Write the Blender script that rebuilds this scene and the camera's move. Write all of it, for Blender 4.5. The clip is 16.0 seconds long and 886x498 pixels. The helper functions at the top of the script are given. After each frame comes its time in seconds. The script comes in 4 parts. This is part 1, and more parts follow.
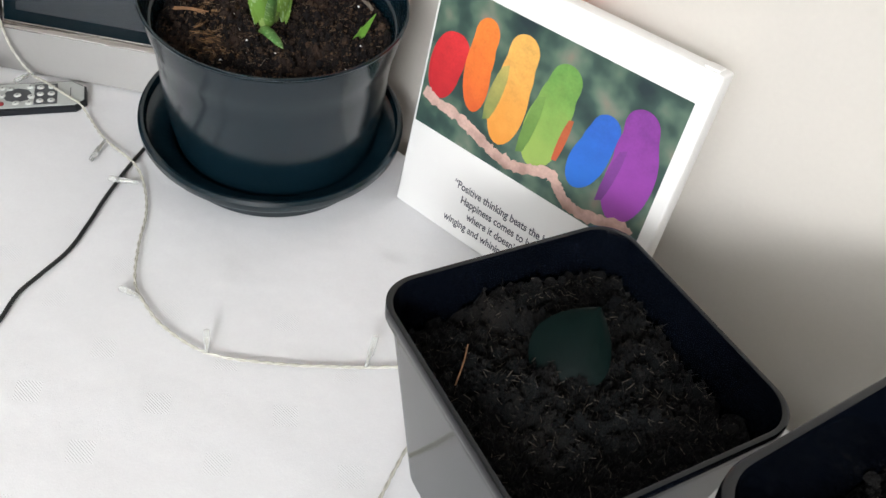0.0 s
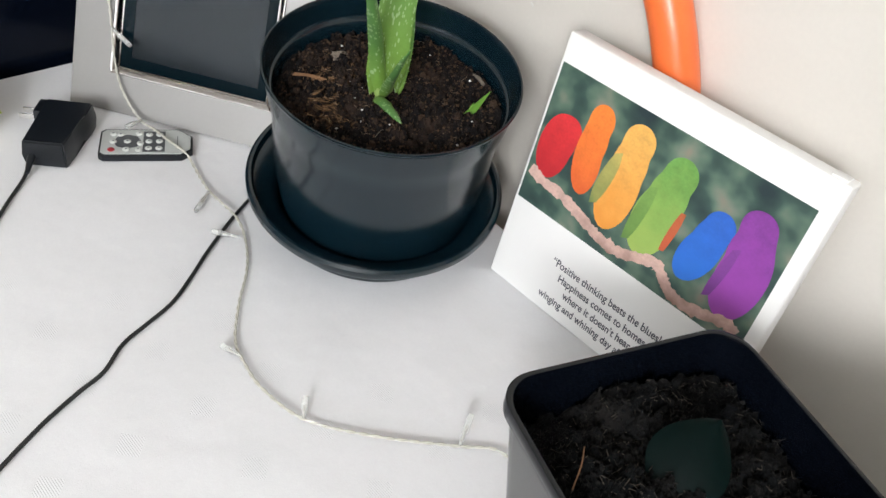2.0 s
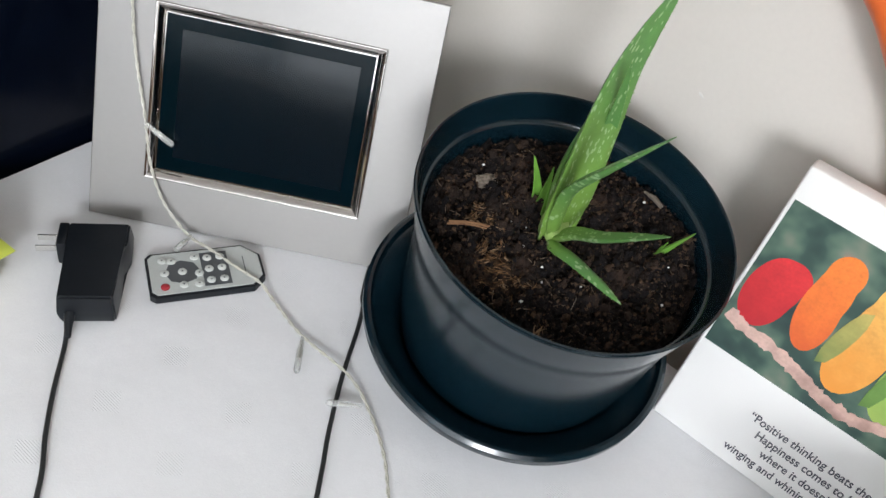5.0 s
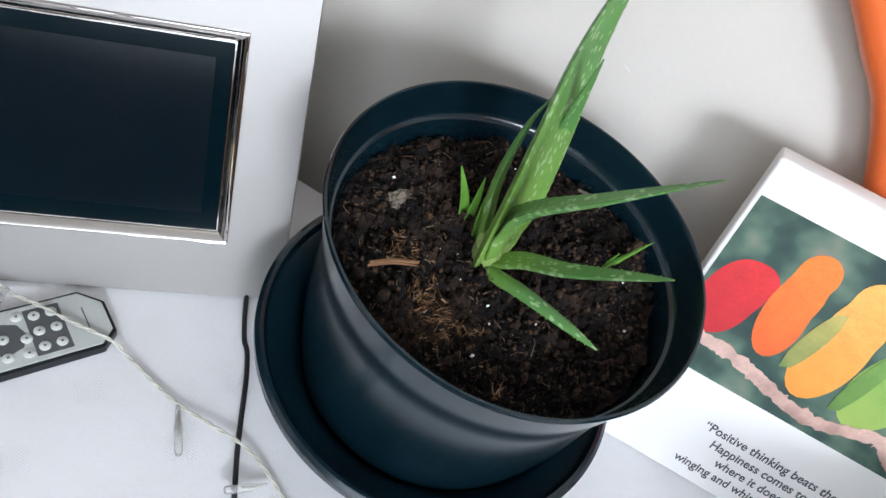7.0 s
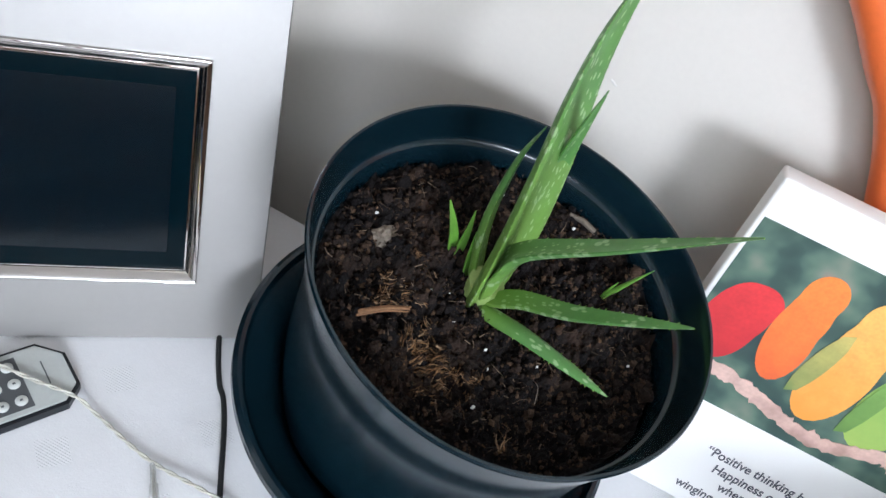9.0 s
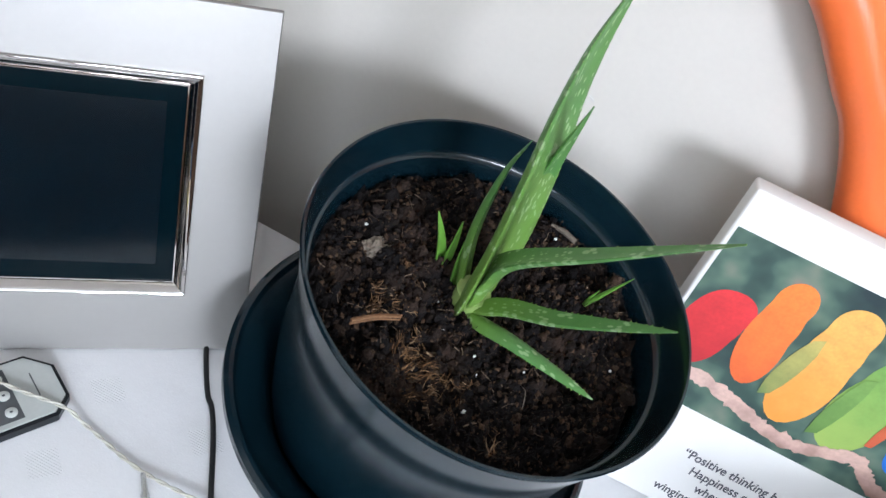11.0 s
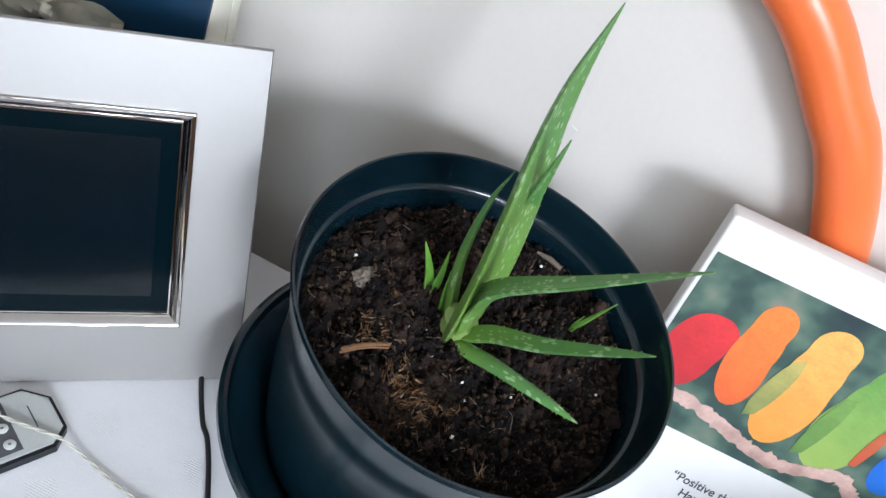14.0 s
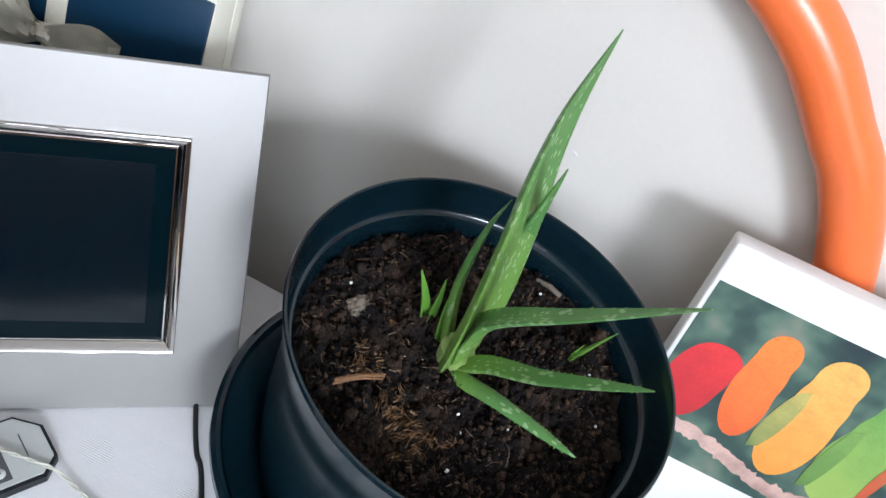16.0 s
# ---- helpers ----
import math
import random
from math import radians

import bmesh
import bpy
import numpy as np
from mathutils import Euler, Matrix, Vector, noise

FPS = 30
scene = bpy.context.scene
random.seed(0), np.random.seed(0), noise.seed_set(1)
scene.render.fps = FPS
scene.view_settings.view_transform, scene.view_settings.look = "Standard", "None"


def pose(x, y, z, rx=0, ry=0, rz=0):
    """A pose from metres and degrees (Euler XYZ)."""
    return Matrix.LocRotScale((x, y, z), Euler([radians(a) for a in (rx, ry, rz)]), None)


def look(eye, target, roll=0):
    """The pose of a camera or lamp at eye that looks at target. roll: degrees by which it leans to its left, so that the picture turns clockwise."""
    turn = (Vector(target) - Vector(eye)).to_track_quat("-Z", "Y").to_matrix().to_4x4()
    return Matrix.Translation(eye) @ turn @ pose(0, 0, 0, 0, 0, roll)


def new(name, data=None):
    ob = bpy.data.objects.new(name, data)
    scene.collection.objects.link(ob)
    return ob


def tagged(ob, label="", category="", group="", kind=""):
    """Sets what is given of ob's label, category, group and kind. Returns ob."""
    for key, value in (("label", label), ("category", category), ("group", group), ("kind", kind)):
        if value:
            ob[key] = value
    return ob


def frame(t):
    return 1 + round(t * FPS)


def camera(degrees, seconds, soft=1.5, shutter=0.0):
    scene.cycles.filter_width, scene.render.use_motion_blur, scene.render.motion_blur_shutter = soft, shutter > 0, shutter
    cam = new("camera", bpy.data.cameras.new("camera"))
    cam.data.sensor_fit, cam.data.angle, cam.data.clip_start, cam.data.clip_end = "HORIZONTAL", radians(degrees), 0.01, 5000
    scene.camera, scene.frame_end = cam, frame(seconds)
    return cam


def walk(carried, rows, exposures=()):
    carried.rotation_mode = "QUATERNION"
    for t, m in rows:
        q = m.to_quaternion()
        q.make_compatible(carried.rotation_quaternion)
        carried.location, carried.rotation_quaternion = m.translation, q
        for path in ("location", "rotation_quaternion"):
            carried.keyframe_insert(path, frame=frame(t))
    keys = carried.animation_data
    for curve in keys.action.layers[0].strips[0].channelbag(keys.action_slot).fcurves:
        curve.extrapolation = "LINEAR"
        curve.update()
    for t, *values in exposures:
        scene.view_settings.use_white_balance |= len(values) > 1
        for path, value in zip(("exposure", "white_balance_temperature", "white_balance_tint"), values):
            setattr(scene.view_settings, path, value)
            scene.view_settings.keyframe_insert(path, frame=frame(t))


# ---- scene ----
cam = camera(55.2, 16.0)
PATH = [
    (0, (0.443, -0.507, 0.539), (-0.443, 0.694, -0.792), 9.0),
    (0.5, (0.44, -0.508, 0.539), (-0.458, 0.69, -0.787), 9.4),
    (1, (0.434, -0.511, 0.544), (-0.482, 0.682, -0.774), 9.9),
    (1.5, (0.406, -0.523, 0.551), (-0.554, 0.655, -0.75), 10.1),
    (2, (0.388, -0.529, 0.56), (-0.612, 0.636, -0.721), 10.4),
    (2.5, (0.394, -0.536, 0.558), (-0.645, 0.62, -0.701), 10.3),
    (3, (0.361, -0.538, 0.561), (-0.652, 0.63, -0.707), 10.5),
    (3.5, (0.222, -0.546, 0.567), (-0.75, 0.649, -0.709), 10.9),
    (3.7, (0.168, -0.551, 0.573), (-0.753, 0.668, -0.717), 11.7),
    (5.8, (0.003, -0.475, 0.538), (-0.568, 0.829, -0.866), 16.8),
    (6, (-0.02, -0.47, 0.528), (-0.54, 0.859, -0.873), 17.6),
    (6.5, (-0.054, -0.455, 0.522), (-0.444, 0.913, -0.884), 19.8),
    (7, (-0.077, -0.43, 0.512), (-0.347, 0.977, -0.884), 22.1),
    (7.5, (-0.105, -0.413, 0.501), (-0.311, 1.013, -0.886), 23.2),
    (8, (-0.113, -0.408, 0.506), (-0.294, 1.02, -0.882), 23.1),
    (8.5, (-0.106, -0.398, 0.504), (-0.276, 1.028, -0.888), 22.8),
    (9, (-0.111, -0.396, 0.504), (-0.279, 1.03, -0.888), 22.6),
    (11.5, (-0.12, -0.414, 0.512), (-0.229, 1.07, -0.824), 24.0),
    (12, (-0.112, -0.405, 0.514), (-0.225, 1.086, -0.814), 23.9),
    (12.5, (-0.114, -0.396, 0.514), (-0.233, 1.098, -0.81), 23.6),
    (13, (-0.117, -0.396, 0.515), (-0.245, 1.099, -0.808), 23.3),
    (13.5, (-0.117, -0.406, 0.516), (-0.247, 1.094, -0.799), 23.0),
    (14, (-0.115, -0.419, 0.522), (-0.248, 1.09, -0.784), 22.6),
    (14.5, (-0.108, -0.422, 0.525), (-0.248, 1.094, -0.771), 22.3),
    (15, (-0.104, -0.418, 0.526), (-0.257, 1.101, -0.766), 22.0),
    (15.5, (-0.103, -0.411, 0.527), (-0.263, 1.112, -0.759), 21.9),
    (16, (-0.113, -0.407, 0.523), (-0.278, 1.119, -0.76), 22.0),
]
EXPOSURES = [(0.0, -0.08, 6450, 10), (2.0, -0.1, 6450, 10), (3.5, -0.28, 6450, 10), (6.0, 0.0, 6050, 10), (9.0, 0.13, 5800, 10), (16.0, 0.08, 5780, 10)]
walk(cam, [(t, look(eye, target, roll)) for t, eye, target, roll in PATH], EXPOSURES)


# ---- light ----
world = bpy.data.worlds.new("world")
scene.world = world
world.use_nodes = True
sky = world.node_tree.nodes.new("ShaderNodeTexSky")
sky.sky_type, sky.sun_disc = "NISHITA", False
sky.sun_elevation, sky.sun_rotation = radians(40), radians(120)
world.node_tree.links.new(sky.outputs["Color"], world.node_tree.nodes["Background"].inputs["Color"])
world.node_tree.nodes["Background"].inputs["Strength"].default_value = 0.1


def window_light(name, m, sx, sy, watts, colour):
    lamp = bpy.data.lights.new(name, "AREA")
    lamp.shape, lamp.size, lamp.size_y, lamp.energy, lamp.color = "RECTANGLE", sx, sy, watts, colour
    ob = new(name, lamp)
    ob.matrix_world = m
    return ob


# the sky in the wide window, its bright upper part, and a smaller added fill window
window_light("window_light", look((0.85, -2.84, 1.12), (0.2, 0.0, 0.3)), 2.3, 1.2, 33, (0.95, 0.98, 1.0))
window_light("window_light", look((1.84, -2.8, 1.56), (-0.05, 0.05, 0.2)), 0.78, 0.62, 84, (0.97, 0.985, 1.0))
window_light("window_light", look((2.2, -1.75, 0.98), (0.0, -0.3, 0.4)), 1.5, 1.1, 4, (0.95, 0.98, 1.0))


# ---- materials ----
def material(name, colour, rough=0.5, metal=0.0, vary=0.12, scale=8.0, fine=120.0, bump=0.1, coat=0.0, depth=0.001, spec=0.5):
    """A surface with variation at two scales and a fine relief, in object space at real size."""
    m = bpy.data.materials.new(name)
    m.use_nodes = True
    nt = m.node_tree
    b = nt.nodes["Principled BSDF"]
    tc = nt.nodes.new("ShaderNodeTexCoord")
    n1, n2 = nt.nodes.new("ShaderNodeTexNoise"), nt.nodes.new("ShaderNodeTexNoise")
    n1.inputs["Scale"].default_value, n2.inputs["Scale"].default_value = scale, fine
    n1.inputs["Detail"].default_value = n2.inputs["Detail"].default_value = 4
    for n in (n1, n2):
        nt.links.new(tc.outputs["Object"], n.inputs["Vector"])
    mix = nt.nodes.new("ShaderNodeMath")
    mix.operation = "MULTIPLY_ADD"
    nt.links.new(n1.outputs["Fac"], mix.inputs[0])
    mix.inputs[1].default_value = 0.6
    half = nt.nodes.new("ShaderNodeMath")
    half.operation = "MULTIPLY"
    half.inputs[1].default_value = 0.4
    nt.links.new(n2.outputs["Fac"], half.inputs[0])
    nt.links.new(half.outputs[0], mix.inputs[2])
    ramp = nt.nodes.new("ShaderNodeValToRGB")
    lo, hi = [max(0.0, c * (1 - vary)) for c in colour], [min(1.0, c * (1 + vary)) for c in colour]
    ramp.color_ramp.elements[0].position, ramp.color_ramp.elements[1].position = 0.3, 0.7
    ramp.color_ramp.elements[0].color, ramp.color_ramp.elements[1].color = (*lo, 1), (*hi, 1)
    nt.links.new(mix.outputs[0], ramp.inputs["Fac"])
    nt.links.new(ramp.outputs["Color"], b.inputs["Base Color"])
    b.inputs["Roughness"].default_value, b.inputs["Metallic"].default_value = rough, metal
    b.inputs["Coat Weight"].default_value = coat
    b.inputs["Specular IOR Level"].default_value = spec
    if bump:
        bp = nt.nodes.new("ShaderNodeBump")
        bp.inputs["Strength"].default_value, bp.inputs["Distance"].default_value = bump, depth
        nt.links.new(n2.outputs["Fac"], bp.inputs["Height"])
        nt.links.new(bp.outputs["Normal"], b.inputs["Normal"])
    return m


def node(m, kind, **values):
    n = m.node_tree.nodes.new(kind)
    for k, v in values.items():
        n.inputs[k].default_value = v
    return n


def calc(m, op, a, b=None, c=None):
    n = m.node_tree.nodes.new("ShaderNodeMath")
    n.operation = op
    for i, v in enumerate((a, b, c)):
        if v is None:
            continue
        if isinstance(v, (int, float)):
            n.inputs[i].default_value = v
        else:
            m.node_tree.links.new(v, n.inputs[i])
    return n.outputs[0]


def cloth_material():
    """White damask: small woven diamonds on a regular grid, a fine weave and soft creases."""
    m = material("white_damask", (0.74, 0.74, 0.75), 0.75, vary=0.03, scale=5, fine=300, bump=0, spec=0.25)
    nt, b = m.node_tree, m.node_tree.nodes["Principled BSDF"]
    tc = nt.nodes.new("ShaderNodeTexCoord")
    sep = nt.nodes.new("ShaderNodeSeparateXYZ")
    nt.links.new(tc.outputs["Object"], sep.inputs[0])
    x, y = sep.outputs["X"], sep.outputs["Y"]
    gx = calc(m, "ABSOLUTE", calc(m, "SUBTRACT", calc(m, "FRACT", calc(m, "DIVIDE", calc(m, "ADD", x, 0.0135 + 0.03675 + 7.35), 0.0735)), 0.5))
    gy = calc(m, "ABSOLUTE", calc(m, "SUBTRACT", calc(m, "FRACT", calc(m, "DIVIDE", calc(m, "ADD", y, 0.002 + 0.0315 + 6.3), 0.063)), 0.5))
    inside = calc(m, "LESS_THAN", calc(m, "ADD", calc(m, "MULTIPLY", gx, 1.05), gy), 0.2)
    wx = calc(m, "SINE", calc(m, "MULTIPLY", calc(m, "ADD", x, y), 1850.0))
    wy = calc(m, "SINE", calc(m, "MULTIPLY", calc(m, "SUBTRACT", x, y), 1850.0))
    knots = calc(m, "MULTIPLY", calc(m, "MULTIPLY", wx, wy), inside)
    weave = node(m, "ShaderNodeTexNoise", Scale=900.0)
    nt.links.new(tc.outputs["Object"], weave.inputs["Vector"])
    crease = node(m, "ShaderNodeTexNoise", Scale=9.0, Detail=3.0)
    nt.links.new(tc.outputs["Object"], crease.inputs["Vector"])
    height = calc(m, "ADD", calc(m, "ADD", calc(m, "MULTIPLY", knots, 0.32), calc(m, "MULTIPLY", weave.outputs["Fac"], 0.25)), calc(m, "MULTIPLY", crease.outputs["Fac"], 9.0))
    bp = node(m, "ShaderNodeBump", Strength=0.6, Distance=0.0009)
    nt.links.new(height, bp.inputs["Height"])
    nt.links.new(bp.outputs["Normal"], b.inputs["Normal"])
    return m


def aloe_material():
    """Fleshy leaf, yellow-green at its base and bluer at its tip, with pale flecks along its length."""
    m = material("aloe_leaf", (0.105, 0.25, 0.05), 0.38, vary=0.3, scale=45, fine=300, bump=0.15, depth=0.0005, spec=0.4)
    nt, b = m.node_tree, m.node_tree.nodes["Principled BSDF"]
    base = b.inputs["Base Color"].links[0].from_socket
    uv, along = nt.nodes.new("ShaderNodeUVMap"), nt.nodes.new("ShaderNodeUVMap")
    uv.uv_map, along.uv_map = "UVMap", "Along"
    run = nt.nodes.new("ShaderNodeSeparateXYZ")
    nt.links.new(along.outputs["UV"], run.inputs[0])
    tone = nt.nodes.new("ShaderNodeValToRGB")
    for e, p, c in zip(tone.color_ramp.elements, (0.03, 0.55), ((0.24, 0.37, 0.06), (0.09, 0.215, 0.07))):
        e.position, e.color = p, (*c, 1)
    nt.links.new(run.outputs["X"], tone.inputs["Fac"])
    tint = nt.nodes.new("ShaderNodeMix")
    tint.data_type = "RGBA"
    tint.inputs[0].default_value = 0.6
    nt.links.new(base, tint.inputs[6])
    nt.links.new(tone.outputs["Color"], tint.inputs[7])
    vor = node(m, "ShaderNodeTexVoronoi", Scale=1.3, Randomness=0.95)
    nt.links.new(uv.outputs["UV"], vor.inputs["Vector"])
    spread = node(m, "ShaderNodeTexNoise", Scale=0.35, Detail=1.0)
    nt.links.new(uv.outputs["UV"], spread.inputs["Vector"])
    size = calc(m, "MULTIPLY_ADD", spread.outputs["Fac"], 0.8, -0.08)
    fleck = node(m, "ShaderNodeMapRange")
    nt.links.new(calc(m, "SUBTRACT", size, vor.outputs["Distance"]), fleck.inputs["Value"])
    fleck.inputs["From Min"].default_value, fleck.inputs["From Max"].default_value = 0.0, 0.09
    mixc = nt.nodes.new("ShaderNodeMix")
    mixc.data_type = "RGBA"
    nt.links.new(calc(m, "MULTIPLY", fleck.outputs["Result"], 0.72), mixc.inputs[0])
    nt.links.new(tint.outputs[2], mixc.inputs[6])
    mixc.inputs[7].default_value = (0.36, 0.5, 0.27, 1)
    nt.links.new(mixc.outputs[2], b.inputs["Base Color"])
    b.inputs["Subsurface Weight"].default_value = 0.08
    b.inputs["Subsurface Radius"].default_value = (0.004, 0.006, 0.002)
    return m


def soil_material(name, dark, light):
    m = material(name, dark, 0.9, vary=0.5, scale=60, fine=500, bump=0.8, depth=0.002, spec=0.12)
    nt, b = m.node_tree, m.node_tree.nodes["Principled BSDF"]
    base = b.inputs["Base Color"].links[0].from_socket
    tc = nt.nodes.new("ShaderNodeTexCoord")
    n = node(m, "ShaderNodeTexNoise", Scale=22.0, Detail=6.0)
    nt.links.new(tc.outputs["Object"], n.inputs["Vector"])
    ramp = nt.nodes.new("ShaderNodeValToRGB")
    ramp.color_ramp.elements[0].position, ramp.color_ramp.elements[1].position = 0.52, 0.72
    nt.links.new(n.outputs["Fac"], ramp.inputs["Fac"])
    mixc = nt.nodes.new("ShaderNodeMix")
    mixc.data_type = "RGBA"
    nt.links.new(ramp.outputs["Color"], mixc.inputs[0])
    nt.links.new(base, mixc.inputs[6])
    mixc.inputs[7].default_value = (*light, 1)
    nt.links.new(mixc.outputs[2], b.inputs["Base Color"])
    return m


def island_material(name, colours, rough=0.9, spec=0.12, relief=0.0):
    """One tone for each loose piece of a joined mesh, with a fine grain."""
    m = bpy.data.materials.new(name)
    m.use_nodes = True
    nt, b = m.node_tree, m.node_tree.nodes["Principled BSDF"]
    geo = nt.nodes.new("ShaderNodeNewGeometry")
    ramp = nt.nodes.new("ShaderNodeValToRGB")
    ramp.color_ramp.interpolation = "CONSTANT"
    while len(ramp.color_ramp.elements) < len(colours):
        ramp.color_ramp.elements.new(0.5)
    for i, (e, c) in enumerate(zip(ramp.color_ramp.elements, colours)):
        e.position, e.color = i / len(colours), (*c, 1)
    nt.links.new(geo.outputs["Random Per Island"], ramp.inputs["Fac"])
    tc = nt.nodes.new("ShaderNodeTexCoord")
    n = node(m, "ShaderNodeTexNoise", Scale=700.0, Detail=3.0)
    nt.links.new(tc.outputs["Object"], n.inputs["Vector"])
    mixc = nt.nodes.new("ShaderNodeMix")
    mixc.data_type, mixc.blend_type = "RGBA", "MULTIPLY"
    mixc.inputs[0].default_value = 1.0
    nt.links.new(ramp.outputs["Color"], mixc.inputs[6])
    nt.links.new(calc(m, "MULTIPLY_ADD", n.outputs["Fac"], 2.4, -0.2), mixc.inputs[7])
    nt.links.new(mixc.outputs[2], b.inputs["Base Color"])
    b.inputs["Roughness"].default_value, b.inputs["Specular IOR Level"].default_value = rough, spec
    if relief:
        bp = node(m, "ShaderNodeBump", Strength=relief, Distance=0.0012)
        nt.links.new(n.outputs["Fac"], bp.inputs["Height"])
        nt.links.new(bp.outputs["Normal"], b.inputs["Normal"])
    return m


def brushed_material():
    """Brushed aluminium with the grain along the panel."""
    m = material("brushed_aluminium", (0.295, 0.285, 0.275), 0.48, 0.68, vary=0.03, scale=6, fine=200, bump=0)
    nt, b = m.node_tree, m.node_tree.nodes["Principled BSDF"]
    tc = nt.nodes.new("ShaderNodeTexCoord")
    mp = nt.nodes.new("ShaderNodeMapping")
    mp.inputs["Scale"].default_value = (6, 6, 1800)
    n = node(m, "ShaderNodeTexNoise", Scale=1.0, Detail=2.0)
    nt.links.new(tc.outputs["Object"], mp.inputs["Vector"])
    nt.links.new(mp.outputs["Vector"], n.inputs["Vector"])
    bp = node(m, "ShaderNodeBump", Strength=0.05, Distance=0.0002)
    nt.links.new(n.outputs["Fac"], bp.inputs["Height"])
    nt.links.new(bp.outputs["Normal"], b.inputs["Normal"])
    return m


def clear_material(name, colour=(0.95, 0.96, 0.94)):
    m = bpy.data.materials.new(name)
    m.use_nodes = True
    b = m.node_tree.nodes["Principled BSDF"]
    b.inputs["Base Color"].default_value = (*colour, 1)
    b.inputs["Roughness"].default_value = 0.12
    b.inputs["Transmission Weight"].default_value = 0.75
    b.inputs["IOR"].default_value = 1.45
    return m


CLOTH = cloth_material()
WALL = material("cream_wall_paint", (0.67, 0.635, 0.58), 0.6, vary=0.03, scale=3, fine=220, bump=0.12, depth=0.0006)
CEIL = material("ceiling_paint", (0.8, 0.8, 0.79), 0.8, vary=0.02)
FLOOR = material("brown_carpet", (0.13, 0.105, 0.085), 0.95, vary=0.3, scale=4, fine=300, bump=0.5)
WOOD = material("dark_brown_wood", (0.12, 0.07, 0.042), 0.5, vary=0.3, scale=6, fine=80)
POT = material("black_green_plastic", (0.003, 0.0115, 0.0175), 0.18, vary=0.3, scale=14, fine=90, bump=0.0, spec=0.52)
SQPOT = material("black_plastic", (0.002, 0.003, 0.0055), 0.12, vary=0.25, scale=20, fine=90, bump=0.0, spec=0.4)
SOIL = soil_material("potting_soil", (0.0096, 0.0078, 0.0077), (0.0504, 0.0312, 0.0224))
SOIL2 = soil_material("dark_compost", (0.004, 0.0044, 0.0046), (0.012, 0.0105, 0.0095))
FIBRE = island_material("soil_bits", [(0.0154, 0.0114, 0.0099), (0.0288, 0.0187, 0.0149), (0.0672, 0.0406, 0.0248), (0.0192, 0.0146, 0.0124), (0.06, 0.038, 0.024), (0.0115, 0.0094, 0.0099)])
CLOD = island_material("soil_clods", [(0.018, 0.0126, 0.0104), (0.0324, 0.0215, 0.0163), (0.0126, 0.0103, 0.0104), (0.0496, 0.0312, 0.0209), (0.0226, 0.0156, 0.0129), (0.009, 0.0078, 0.0082)], relief=0.9)
CLOD2 = island_material("compost_clods", [(0.0032, 0.0038, 0.0043), (0.0059, 0.006, 0.0061), (0.0022, 0.0026, 0.0032), (0.0086, 0.0082, 0.0079)], relief=0.9)
FIBRE2 = island_material("compost_bits", [(0.0037, 0.004, 0.0047), (0.0056, 0.0056, 0.0059), (0.0086, 0.0086, 0.0086), (0.0031, 0.0036, 0.0043), (0.0044, 0.0046, 0.005), (0.0123, 0.0118, 0.0109)])
STRAND = island_material("root_strand", [(0.04, 0.0281, 0.0187), (0.08, 0.0497, 0.0325), (0.025, 0.0184, 0.015), (0.15, 0.108, 0.075), (0.05, 0.0324, 0.0225)])
STRAND2 = island_material("compost_strand", [(0.0096, 0.0088, 0.0086), (0.018, 0.0163, 0.0148), (0.03, 0.0265, 0.0226), (0.0066, 0.0065, 0.0074), (0.0132, 0.0122, 0.0117), (0.072, 0.0612, 0.0507)])
PERLITE = material("white_perlite", (0.8, 0.8, 0.78), 0.8)
CHIP = material("bark_chip", (0.17, 0.14, 0.11), 0.9, vary=0.4, scale=90, fine=500, bump=0.8)
TWIG = material("brown_twig", (0.2, 0.1, 0.045), 0.85, vary=0.4, scale=120, fine=600, bump=0.5)
ALOE = aloe_material()
SPROUT = material("young_leaf", (0.16, 0.36, 0.05), 0.45, vary=0.2, scale=60, fine=300, bump=0.1)
DARKLEAF = material("dark_leaf", (0.0004, 0.0045, 0.004), 0.4, spec=0.08, vary=0.25, scale=40, fine=200, bump=0.15)
CANVAS = material("white_canvas", (0.82, 0.81, 0.79), 0.8, vary=0.02, scale=10, fine=900, bump=0.35, depth=0.0004)
INK = material("grey_ink", (0.09, 0.09, 0.11), 0.7, vary=0.1)
ALU = brushed_material()
CHROME = material("chrome", (0.56, 0.53, 0.51), 0.05, 1.0, vary=0.02, bump=0)
BLACK = material("matt_black_plastic", (0.004, 0.006, 0.009), 0.38, vary=0.2, fine=400, bump=0.08, depth=0.0003, spec=0.4)
GLASS = material("dark_screen_glass", (0.0008, 0.0045, 0.008), 0.1, vary=0.05, bump=0, spec=0.36)
BORDER = material("screen_border", (0.0008, 0.0055, 0.0085), 0.1, vary=0.05, bump=0, spec=0.1)
GREY = material("silver_plastic", (0.46, 0.48, 0.46), 0.4, vary=0.06, scale=30, fine=400, bump=0.05)
KEYPAD = material("dark_grey_print", (0.08, 0.085, 0.09), 0.45, vary=0.08)
BUTTON = material("clear_grey_button", (0.58, 0.6, 0.57), 0.3, vary=0.08, coat=0.4, bump=0)
REDBUTTON = material("red_button", (0.35, 0.02, 0.03), 0.3, vary=0.1, coat=0.4, bump=0)
CABLE = material("black_cable", (0.01, 0.011, 0.012), 0.4, vary=0.15, bump=0)
STEEL = material("plug_steel", (0.75, 0.74, 0.72), 0.25, 1.0, vary=0.05, bump=0)
